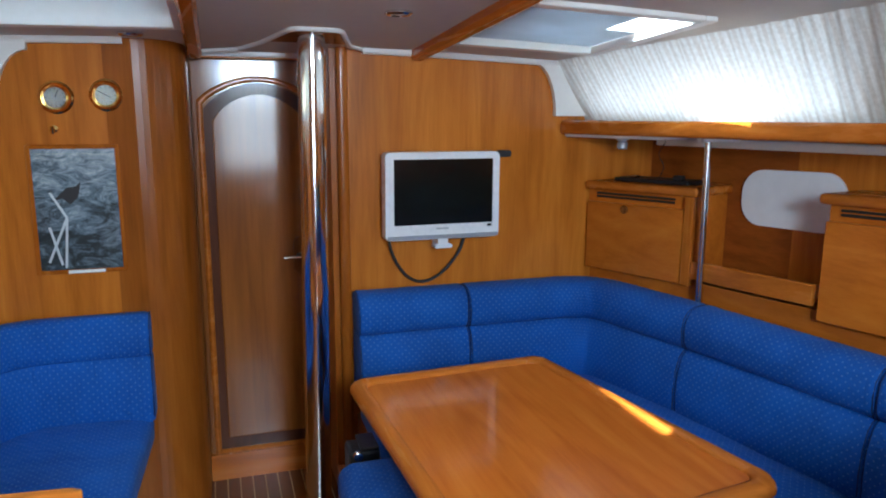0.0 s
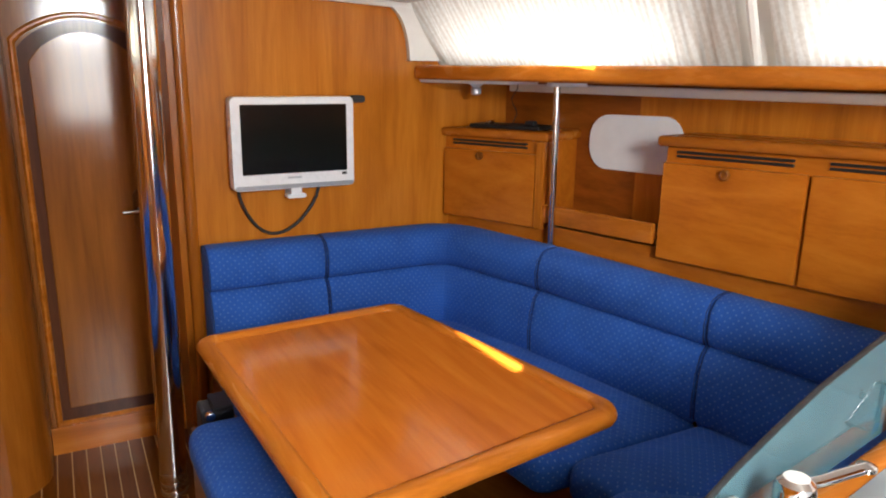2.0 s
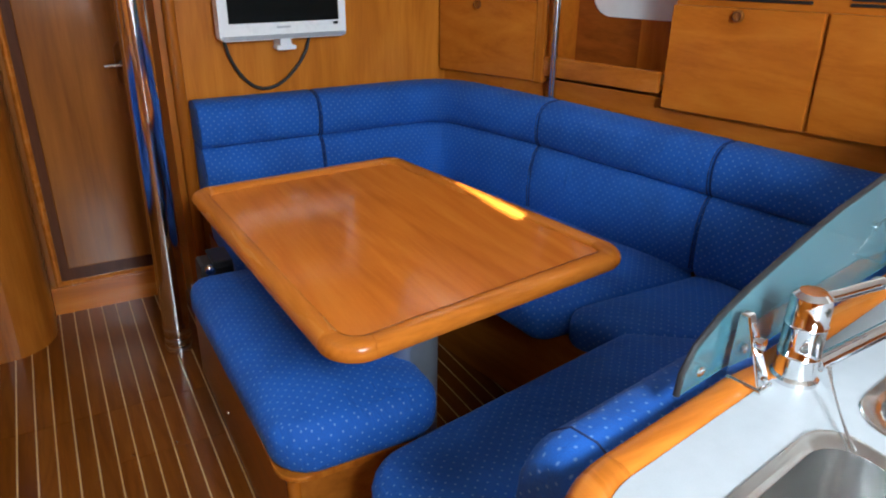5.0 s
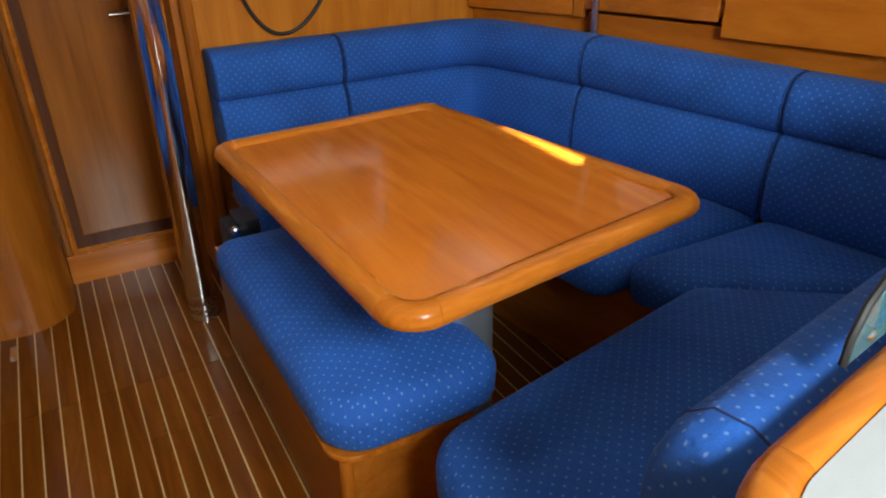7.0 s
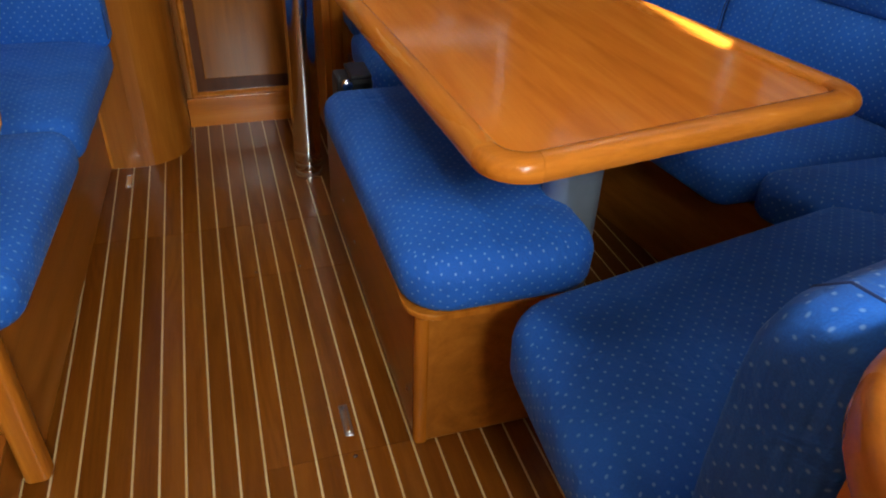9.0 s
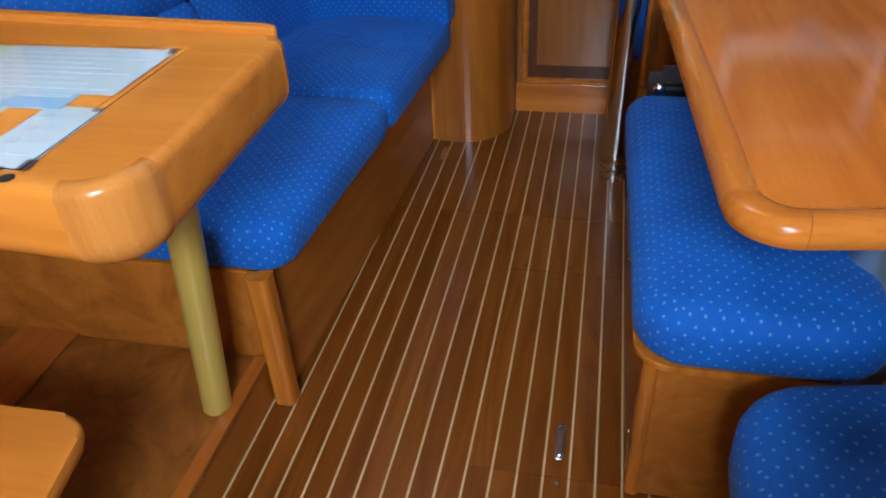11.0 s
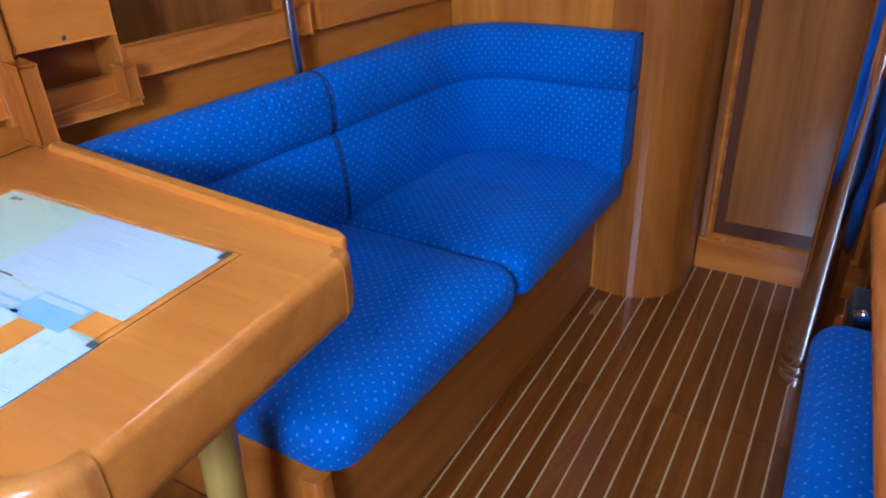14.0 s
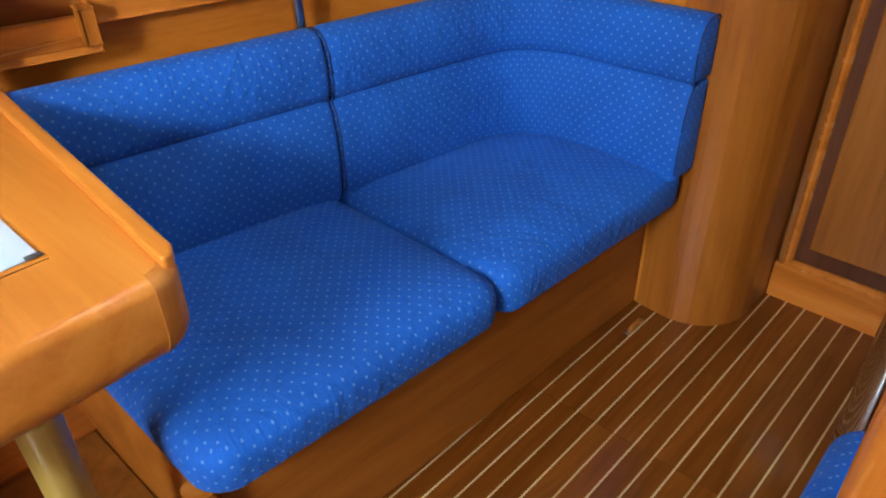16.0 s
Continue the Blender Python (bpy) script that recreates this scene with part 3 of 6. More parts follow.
def back_cushion(line, profile, left=True, tops=(0, 0), soft=0.012, shrink=0.10):
    """A stuffed backrest swept along a plan line; profile: (distance towards the room, height). left: the room lies to the left of the line."""
    bm = bmesh.new()
    uvl = cloth_uv(bm)
    n = len(line)
    cd = sum(p[0] for p in profile) / len(profile)
    cz = sum(p[1] for p in profile) / len(profile)
    run = [0.0]
    for a, b in zip(line, line[1:]):
        run.append(run[-1] + (b - a).length)
    vrun = [0.0]
    for a, b in zip(profile, profile[1:]):
        vrun.append(vrun[-1] + math.dist(a, b))
    stations = []
    for i, p in enumerate(line):
        d = (line[min(i + 1, n - 1)] - line[max(i - 1, 0)]).normalized()
        side = Vector((-d.y, d.x)) if left else Vector((d.y, -d.x))
        lift = tops[0] + (tops[1] - tops[0]) * run[i] / run[-1]
        stations.append((p, d, side, 1.0, run[i], lift))
    p, d, side, _, s, lf = stations[0]
    q, e, side2, _, s2, lf2 = stations[-1]
    stations[0] = (p + d * soft, d, side, 1.0, soft, lf)
    stations[-1] = (q - e * soft, e, side2, 1.0, s2 - soft, lf2)
    stations = stations[:1] + [s for s in stations[1:-1] if soft + 0.008 < s[4] < s2 - soft - 0.008] + stations[-1:]
    head, tail = [], []
    for w in range(5):
        a_ = math.pi / 2 * w / 5
        k_ = 1 - shrink * (1 - math.sin(a_))
        o_ = soft * (1 - math.cos(a_))
        head.append((p + d * o_, d, side, k_, o_, lf))
        tail.insert(0, (q - e * o_, e, side2, k_, s2 - o_, lf2))
    rows, us = [], []
    for p, d, side, k, s, lf in head + stations + tail:
        ring = []
        for dd, z in profile:
            zz = cz + (z - cz) * k
            zz += lf * max(0, (zz - 0.45) / 0.4)
            ring.append(bm.verts.new((*(p + side * (cd + (dd - cd) * (1 - (1 - k) * 1.8))), zz)))
        rows.append(ring)
        us.append(s)
    m_ = len(profile)
    for i, (a, b) in enumerate(zip(rows, rows[1:])):
        for k in range(m_):
            k2 = (k + 1) % m_
            f = bm.faces.new((a[k], b[k], b[k2], a[k2]))
            v0, v1 = vrun[k], vrun[k2] if k2 else vrun[-1] + 0.4
            for lo, (u, v) in zip(f.loops, ((us[i], v0), (us[i + 1], v0), (us[i + 1], v1), (us[i], v1))):
                lo[uvl].uv = (u, v)
    for ring in (rows[0], rows[-1][::-1]):
        f = bm.faces.new(ring)
        for lo in f.loops:
            lo[uvl].uv = (lo.vert.co.y, lo.vert.co.z)
    return bm




SLOPE = 0.197                                   # the sides close in towards the bow
STBD = Matrix(((0.981, -0.193, 0, 1.64), (0.193, 0.981, 0, 2.153), (0, -0.030, 1, 0), (0, 0, 0, 1)))   # x outboard, y forward
PORT = Matrix(((-0.981, 0.193, 0, -0.985), (0.193, 0.981, 0, 2.0), (0, 0, 1, 0), (0, 0, 0, 1)))


def at(m, x, y, z):
    return m @ Vector((x, y, z))


def ceil_z(x, y):
    return min(1.96, 1.745 + 0.07 * (2.85 - y)) - 0.02 * x * x


AFT = -1.25
BULK_S, BULK_P, DOOR_Y = 2.72, 2.664, 2.95
# ---- cabin sole ----
floor = thing("floor", "varnished dark teak cabin sole with pale inlay strips", "floor", kind="structure")
part("sole_base", box(-1.9, 2.3, AFT, 3.1, -0.05, -0.012, 0), M_DARKWOOD, floor)

# ---- bulkheads ----
def wall(name, bm, material, label):
    ob = part(name, bm, material, None, label)
    return tagged(ob, label, "wall", kind="structure")


def arch_outline(x0, x1, z0, z1, side, radius):
    """A bulkhead outline in x and z whose outboard upper corner is rounded."""
    pts = [(x0, z0), (x1, z0), (x1, z1), (x0, z1)]
    return rounded(pts, [0, 0, radius if side == "right" else 0, radius if side == "left" else 0], 10)


def upright(outline, y0, y1, bm=None, bev=0.0):
    """A panel from an outline in x and z, between two y."""
    bm = bm or bmesh.new()
    a = [bm.verts.new((x, y0, z)) for x, z in outline]
    b = [bm.verts.new((x, y1, z)) for x, z in outline]
    bm.faces.new(a)
    bm.faces.new(b[::-1])
    n = len(outline)
    for i in range(n):
        bm.faces.new((a[i], b[i], b[(i + 1) % n], a[(i + 1) % n]))
    if bev:
        vs = set(a)
        edges = [e for e in bm.edges if e.verts[0] in vs and e.verts[1] in vs]
        bmesh.ops.bevel(bm, geom=edges, offset=bev, segments=2, affect="EDGES", profile=0.5)
    return bm


wall("wall_bulkhead_starboard", box(0.395, 2.2, BULK_S, BULK_S + 0.03, -0.01, 1.95, 0), M_BULK, "glossy cherry veneer bulkhead behind the television")
wall("wall_bulkhead_port", box(-1.7, -0.31, BULK_P, BULK_P + 0.03, -0.01, 1.95, 0), M_BULK, "glossy cherry veneer bulkhead with brass instruments")
# rounded column between the port bulkhead and the door recess
col = [(-0.39, 2.76), (-0.39, 2.660), (-0.30, 2.652)]
for k in range(1, 13):
    a = math.pi / 2 * k / 12
    col.append((-0.30 + 0.165 * math.sin(a), 2.82 - 0.168 * math.cos(a)))
col += [(-0.135, 2.97), (-0.20, 2.97), (-0.20, 2.76)]
cb = prism(col, -0.01, 1.93)
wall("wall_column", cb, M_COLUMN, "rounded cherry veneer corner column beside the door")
# return beside the door, with its upright moulding
wall("wall_door_return", box(0.36, 0.394, BULK_S + 0.012, 3.0, -0.01, 1.93, 0.002), M_PANEL_Z, "narrow cherry return beside the cabin door")
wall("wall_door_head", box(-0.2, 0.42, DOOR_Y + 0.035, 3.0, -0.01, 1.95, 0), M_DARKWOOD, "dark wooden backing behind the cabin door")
tr = upright(rounded([(0.383, 2.692), (0.424, 2.692), (0.424, 2.73), (0.383, 2.73)], 0.014, 4), 0, 1)
for v in tr.verts:
    v.co = Vector((v.co.x, v.co.z, v.co.y * 1.9))
tagged(part("trim_bulkhead_edge", tr, M_TRIM_Z, None, "", True), "rounded cherry upright moulding on the bulkhead edge", "trim", kind="structure")

# door with frame and arched panel
door = thing("door_1", "closed cherry cabin door with an arched raised moulding", "door", kind="structure")
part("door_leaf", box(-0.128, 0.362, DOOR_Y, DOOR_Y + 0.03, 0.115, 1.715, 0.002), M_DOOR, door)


def arch(x0, x1, z0, zs, zc, inset=0.0):
    """An upright outline with a shallow arched head: spring height zs, crown zc."""
    x0, x1, z0, zs, zc = x0 + inset, x1 - inset, z0 + inset, zs - inset * 0.6, zc - inset
    pts = [(x0, z0), (x1, z0), (x1, zs)]
    for k in range(1, 16):
        s = k / 16
        h = math.sin(math.pi * s) ** 0.75
        pts.append((x1 + (x0 - x1) * s, zs + (zc - zs) * h))
    pts.append((x0, zs))
    return pts


def ring_panel(outer, inner, y0, y1, lip=0.0):
    bm = bmesh.new()
    n = len(outer)
    mid = [((a[0] + b[0]) / 2, (a[1] + b[1]) / 2) for a, b in zip(outer, inner)]
    rows = []
    for pts, y in ((outer, y1), (outer, (y0 + y1) / 2), ([((a[0] * 2 + b[0]) / 3, (a[1] * 2 + b[1]) / 3) for a, b in zip(outer, inner)], y0),
                   ([((a[0] + b[0] * 2) / 3, (a[1] + b[1] * 2) / 3) for a, b in zip(outer, inner)], y0), (inner, (y0 + y1) / 2), (inner, y1)):
        rows.append([bm.verts.new((x, y, z)) for x, z in pts])
    for a, b in zip(rows, rows[1:]):
        for k in range(n):
            bm.faces.new((a[k], a[(k + 1) % n], b[(k + 1) % n], b[k]))
    return bm


part("panel_moulding", ring_panel(arch(-0.112, 0.345, 0.113, 1.56, 1.655), arch(-0.112, 0.345, 0.113, 1.56, 1.655, 0.022), DOOR_Y - 0.016, DOOR_Y + 0.002), M_TRIM_Y, door)
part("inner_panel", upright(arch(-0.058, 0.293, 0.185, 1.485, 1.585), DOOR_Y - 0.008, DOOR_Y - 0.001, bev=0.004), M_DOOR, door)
# Band behind the inner panel, set darker than the leaf all round.
part("shadow_panel", upright(arch(-0.088, 0.322, 0.138, 1.53, 1.63), DOOR_Y - 0.003, DOOR_Y + 0.001), wood("dark_band", (0.05, 0.015, 0.006), (0.075, 0.022, 0.008), (0.10, 0.032, 0.011), grain="z", rough=0.5, gloss=0.12), door, "darker band round the panel")
part("sill_board", box(-0.133, 0.362, DOOR_Y - 0.006, DOOR_Y + 0.03, -0.008, 0.112, 0.002), M_TRIM_X, door)
part("frame_head", box(-0.133, 0.40, DOOR_Y - 0.012, DOOR_Y + 0.03, 1.718, 1.80, 0.003), M_TRIM_X, door)
hd = part("door_handle", tube([(0.262, DOOR_Y - 0.055, 0.945), (0.235, DOOR_Y - 0.052, 0.945), (0.19, DOOR_Y - 0.048, 0.943)], 0.007), M_STEEL, door, "steel lever handle", True)
part("escutcheon", upright(rounded([(0.232, 0.865), (0.300, 0.865), (0.300, 1.025), (0.232, 1.025)], [0.03, 0.01, 0.01, 0.03], 5), DOOR_Y - 0.014, DOOR_Y - 0.0005, bev=0.003), M_DARKWOOD, hd, "dark wooden handle plate")
part("handle_plate", lathe([(0.026, 0), (0.026, 0.006), (0.012, 0.012), (0.010, 0.05)], 20, pose(0.255, DOOR_Y, 0.945, 90)), M_BRONZE, hd, "", True)

# hull sides and aft closing walls
hs = [(1.76, 2.85), (2.36, AFT), (2.42, AFT), (1.82, 2.85)]
wall("wall_hull_starboard", prism(hs, -0.03, 1.42), M_BULK, "cherry veneer lining of the hull side")
hp = [(-1.10, 2.72), (-1.70, AFT), (-1.76, AFT), (-1.16, 2.72)]
wall("wall_hull_port", prism(hp, -0.03, 1.42), M_BULK, "cherry veneer lining of the hull side")

# coachroof sides with long window openings
def cabin_side(name, m, lean, spans, label, aft_end=-3.9, fore_end=0.75):
    """Sloping cabin side from the side shelf to the deckhead. spans: (y0, y1) of the openings, in the side's own frame."""
    ob = thing(name, label, "wall", kind="structure")

    def slab(y0, y1, s0, s1, nm="side_panel"):
        bm = bmesh.new()
        z0, z1 = 1.46, 1.92
        co = []
        for off in (0.0, 0.03):
            for y, s in ((y0, s0), (y1, s0), (y1, s1), (y0, s1)):
                co.append(bm.verts.new(at(m, off + lean * (1 - s), y, z0 + (z1 - z0) * s)))
        for f in ((0, 1, 2, 3), (7, 6, 5, 4), (0, 4, 5, 1), (1, 5, 6, 2), (2, 6, 7, 3), (3, 7, 4, 0)):
            bm.faces.new([co[i] for i in f])
        part(nm, bm, M_WHITE, ob)
    lo, hi = 0.16, 0.72
    ys = [aft_end] + [v for s in spans for v in s] + [fore_end]
    slab(aft_end, fore_end, 0, lo)
    slab(aft_end, fore_end, hi, 1)
    for a, b in zip(ys[::2], ys[1::2]):
        slab(a, b, lo, hi)
    return ob


CS = Matrix(((0.975, -0.223, 0, 1.300), (0.223, 0.975, 0, 2.72), (0, 0, 1, 0), (0, 0, 0, 1)))
cabin_side("wall_cabin_side_starboard", CS, 0.16, [(-2.75, -1.50), (-1.15, -0.10)], "white moulded cabin side with long windows", -3.9, 0.28)
CP = PORT @ Matrix.Translation((-0.02, 0, 0))
cabin_side("wall_cabin_side_port", CP, 0.16, [(-2.0, -0.80), (-0.55, 0.45)], "white moulded cabin side with long windows", -3.3, 0.75)

# deckhead: two layers with the hatch openings left free
HATCHES = {"port": (-0.70, -0.14, 1.40, 2.38), "starboard": (0.74, 1.27, 1.80, 2.42), "aft": (0.02, 0.64, -1.12, -0.60)}
cuts_x = sorted({-1.95, 2.45, *[v for h in HATCHES.values() for v in h[:2]]})
cuts_y = sorted({AFT, 3.05, *[v for h in HATCHES.values() for v in h[2:]]})


def cuts(values, step):
    out = []
    for a, b in zip(values, values[1:]):
        n = max(1, round((b - a) / step))
        out += [a + (b - a) * k / n for k in range(n)]
    return out + [values[-1]]


cb = bmesh.new()
gx, gy = cuts(cuts_x, 0.12), cuts(cuts_y, 0.12)
grid = {}


def cv(x, y, up):
    key = (round(x, 4), round(y, 4), up)
    if key not in grid:
        grid[key] = cb.verts.new((x, y, ceil_z(x, y) + (0.035 if up else 0)))
    return grid[key]


solid = set()
for i, (x0, x1) in enumerate(zip(gx, gx[1:])):
    for j, (y0, y1) in enumerate(zip(gy, gy[1:])):
        cx, cy = (x0 + x1) / 2, (y0 + y1) / 2
        if not any(h[0] < cx < h[1] and h[2] < cy < h[3] for h in HATCHES.values()):
            solid.add((i, j))
for i, j in solid:
    x0, x1, y0, y1 = gx[i], gx[i + 1], gy[j], gy[j + 1]
    cb.faces.new((cv(x0, y0, 0), cv(x0, y1, 0), cv(x1, y1, 0), cv(x1, y0, 0)))
    cb.faces.new((cv(x0, y0, 1), cv(x1, y0, 1), cv(x1, y1, 1), cv(x0, y1, 1)))
    for (di, dj, a, b) in ((-1, 0, (x0, y0), (x0, y1)), (1, 0, (x1, y1), (x1, y0)), (0, -1, (x1, y0), (x0, y0)), (0, 1, (x0, y1), (x1, y1))):
        if (i + di, j + dj) not in solid:
            cb.faces.new((cv(*a, 0), cv(*b, 0), cv(*b, 1), cv(*a, 1)))
ceiling = tagged(part("ceiling", cb, M_LINER, None, "", True), "cream padded headliner panels with hatches", "ceiling", kind="structure")


def strip(name, pts, w, h, material, label, drop=0.0):
    """A bar under the deckhead along plan points."""
    bm = bmesh.new()
    rows = []
    for i, p in enumerate(pts):
        d = (Vector(pts[min(i + 1, len(pts) - 1)]) - Vector(pts[max(i - 1, 0)])).normalized()
        s = Vector((-d.y, d.x)) * (w / 2)
        z = ceil_z(*p) - drop
        e = Vector((-d.y, d.x)) * (w / 2 - min(w, h) * 0.3)
        rows.append([bm.verts.new(v) for v in ((p[0] + s.x, p[1] + s.y, z + 0.004), (p[0] + s.x, p[1] + s.y, z - h * 0.6), (p[0] + e.x, p[1] + e.y, z - h),
                                               (p[0] - e.x, p[1] - e.y, z - h), (p[0] - s.x, p[1] - s.y, z - h * 0.6), (p[0] - s.x, p[1] - s.y, z + 0.004))])
    for a, b in zip(rows, rows[1:]):
        for k in range(6):
            bm.faces.new((a[k], a[(k + 1) % 6], b[(k + 1) % 6], b[k]))
    bm.faces.new(rows[0])
    bm.faces.new(rows[-1][::-1])
    return tagged(part(name, bm, material), label, "trim", kind="structure")


strip("trim_rail_port", [(-0.105, 2.86 - 0.1 * k) for k in range(15)], 0.05, 0.035, M_TRIM_Y, "varnished cherry grab rail under the headliner")
strip("trim_rail_starboard", [(0.69, 2.70 - 0.1 * k) for k in range(15)], 0.05, 0.035, M_TRIM_Y, "varnished cherry grab rail under the headliner")

# white cove where the headliner meets the bulkheads
strip("trim_cove_starboard", [(0.48 + 0.08 * k, 2.703) for k in range(11)], 0.03, 0.02, M_WHITE, "white moulded edge of the headliner")
strip("trim_cove_port", [(-1.0 + 0.075 * k, 2.648) for k in range(10)], 0.03, 0.02, M_WHITE, "white moulded edge of the headliner")
strip("trim_cove_door", [(-0.13 + 0.05 * k, 2.915) for k in range(11)], 0.03, 0.016, M_WHITE, "white moulded edge of the headliner")


def corner_cove(name, cx, cz, r, y0, y1, sign):
    """White rounded filler in the upper outboard corner of a bulkhead."""
    bm = bmesh.new()
    out = [(cx + sign * 0.20, cz + 0.06), (cx, cz + 0.06)]
    arc = []
    for k in range(11):
        a = math.pi / 2 * k / 10
        arc.append((cx - sign * 0.02 + sign * (r * 0.62) * math.sin(a) ** 1.0, cz - 0.012 - r * 1.25 * (1 - math.cos(a))))
    out = [(cx + sign * 0.22, cz + 0.06), (cx - sign * 0.02, cz + 0.06)] + arc + [(cx + sign * 0.22, arc[-1][1])]
    return tagged(part(name, upright(out, y0, y1), M_WHITE), "white moulded corner beside the bulkhead", "trim", kind="structure")


corner_cove("trim_corner_starboard", 1.185, 1.727, 0.165, 2.692, 2.718, 1)
corner_cove("trim_corner_port", -0.625, 1.722, 0.165, 2.636, 2.662, -1)

# aft closing wall with the companionway opening
aft = thing("wall_aft", "plain cream aft wall with the companionway opening", "wall", kind="structure")
for x0, x1, z0, z1 in ((-1.95, 0.02, -0.03, 2.1), (0.64, 2.45, -0.03, 2.1), (0.02, 0.64, -0.03, 0.96), (0.02, 0.64, 1.92, 2.1)):
    part("wall_panel", box(x0, x1, AFT - 0.04, AFT, z0, z1, 0), M_BULK, aft)

# ---- hatches in the deckhead ----
def hatch(name, key, slot, label):
    """White-framed deck hatch with smoked acrylic and a drawn blind that leaves a narrow gap at its starboard edge. slot: (y0, y1, width) of the gap."""
    x0, x1, y0, y1 = HATCHES[key]
    ob = thing(name, label, "hatch", kind="structure")
    z = min(ceil_z(x0, y0), ceil_z(x1, y1), ceil_z(x1, y0), ceil_z(x0, y1))
    zt = max(ceil_z(x0, y0), ceil_z(x1, y0)) + 0.075
    bm = bmesh.new()
    for a in ((x0 - 0.03, x0 + 0.012, y0 - 0.03, y1 + 0.03), (x1 - 0.012, x1 + 0.03, y0 - 0.03, y1 + 0.03), (x0 + 0.012, x1 - 0.012, y0 - 0.03, y0 + 0.012), (x0 + 0.012, x1 - 0.012, y1 - 0.012, y1 + 0.03)):
        box(*a, z - 0.014, zt, 0.004, 2, bm)
    for v in bm.verts:
        if v.co.z < z + 0.001:
            v.co.z += ceil_z(v.co.x, v.co.y) - z
    part("frame", bm, M_WHITE, ob)
    pane = part("pane", box(x0 + 0.005, x1 - 0.005, y0 + 0.005, y1 - 0.005, zt + 0.012, zt + 0.022, 0.002), M_ACRYLIC, ob, "smoked acrylic pane")
    pane.visible_shadow = False
    s0, s1, w = slot
    bb = bmesh.new()
    xe = x1 - 0.014
    zb = zt - 0.012
    if key == "starboard":
        w -= SUN_RUN * (zb - ceil_z(x1, 1.97) - 0.012)
        zb = z + 0.012
    if w:
        box(x0 + 0.012, xe - w, y0 + 0.012, y1 - 0.012, zb, zb + 0.003, 0, 1, bb)
        box(xe - w, xe, y0 + 0.012, s0, zb, zb + 0.003, 0, 1, bb)
        box(xe - w, xe, s1, y1 - 0.012, zb, zb + 0.003, 0, 1, bb)
    else:
        box(x0 + 0.012, xe, y0 + 0.012, y1 - 0.012, zb, zb + 0.003, 0, 1, bb)
    if key == "starboard":
        for v in bb.verts:
            v.co.z += ceil_z(v.co.x, v.co.y) - z
    part("blind", bb, M_BLIND, ob, "grey translucent hatch blind")
    return ob


def blind_cloth():
    m, nt, b = mat("hatch_blind")
    tc = node(nt, "ShaderNodeTexCoord")
    ns = node(nt, "ShaderNodeTexNoise", Scale=3.0, Detail=2.0)
    nt.links.new(tc.outputs["Object"], ns.inputs["Vector"])
    r = ramp(nt, [(0.35, (0.30, 0.32, 0.34)), (0.65, (0.46, 0.50, 0.54))])
    nt.links.new(ns.outputs[0], r.inputs[0])
    nt.links.new(r.outputs[0], b.inputs["Base Color"])
    tl = node(nt, "ShaderNodeBsdfTranslucent")
    nt.links.new(r.outputs[0], tl.inputs[0])
    mx = node(nt, "ShaderNodeMixShader")
    mx.inputs[0].default_value = 0.25
    nt.links.new(b.outputs[0], mx.inputs[1])
    nt.links.new(tl.outputs[0], mx.inputs[2])
    nt.links.new(mx.outputs[0], nt.nodes["Material Output"].inputs[0])
    return m


M_BLIND = blind_cloth()
hatch("window_hatch_port", "port", (1.45, 1.74, 0.122), "white-framed deck hatch with smoked pane and blind")
hatch("window_hatch_starboard", "starboard", (1.83, 2.12, 0.20), "white-framed deck hatch with smoked pane and blind")


def downlight(x, y):
    ob = thing("ceiling_downlight", "small round chrome downlight, switched off, in the headliner", "light", "headliner downlights")
    z = ceil_z(x, y)
    part("bezel", lathe([(0.040, 0.004), (0.040, -0.004), (0.034, -0.009), (0.026, -0.006), (0.026, 0.002)], 28, pose(x, y, z)), M_CHROME, ob, "", True)
    part("lens", lathe([(0.025, 0.0), (0.020, -0.004), (0.008, -0.006)], 24, pose(x, y, z - 0.002)), M_TVGREY, ob, "", True)


downlight(-0.29, 2.56)
downlight(0.455, 2.05)

# ---- compression post ----
PY = 2.475
post = thing("compression_post", "polished stainless steel mast support post standing on the sole", "post")
part("tube", cylinder((0.247, PY), 0.046, 0.02, 1.80, 48, None, (0.266, PY)), M_POST, post, "", True)
part("foot", lathe([(0.0468, 0), (0.0468, 0.03), (0.0455, 0.032), (0.0468, 0.034), (0.0468, 0.06), (0.0455, 0.062), (0.0468, 0.064), (0.0468, 0.095), (0.0462, 0.098)], 40, pose(0.247, PY, 0)), M_POST, post, "ringed steel foot", True)
# Flat plate stands in for the wood-lined recess, its shade put into dark veneer.
rec = rounded([(0.135, 2.62), (0.200, 2.36), (0.335, 2.36), (0.405, 2.62)], [0.01, 0.05, 0.05, 0.01], 6)
bm = bmesh.new()
lo = [bm.verts.new((x, y, ceil_z(x, y) - 0.004)) for x, y in rec]
hi = [bm.verts.new((x, y, ceil_z(x, y) + 0.004)) for x, y in rec]
bm.faces.new(lo[::-1])
bm.faces.new(hi)
for i in range(len(rec)):
    bm.faces.new((lo[i], lo[(i + 1) % len(rec)], hi[(i + 1) % len(rec)], hi[i]))
part("deckhead_pad", bm, M_DOOR, post, "dark cherry plate in place of the recess round the post head")
edge = [(-0.10, 2.895), (0.05, 2.80), (0.118, 2.64), (0.185, 2.375), (0.205, 2.345), (0.33, 2.345), (0.352, 2.375), (0.422, 2.64), (0.48, 2.70)]
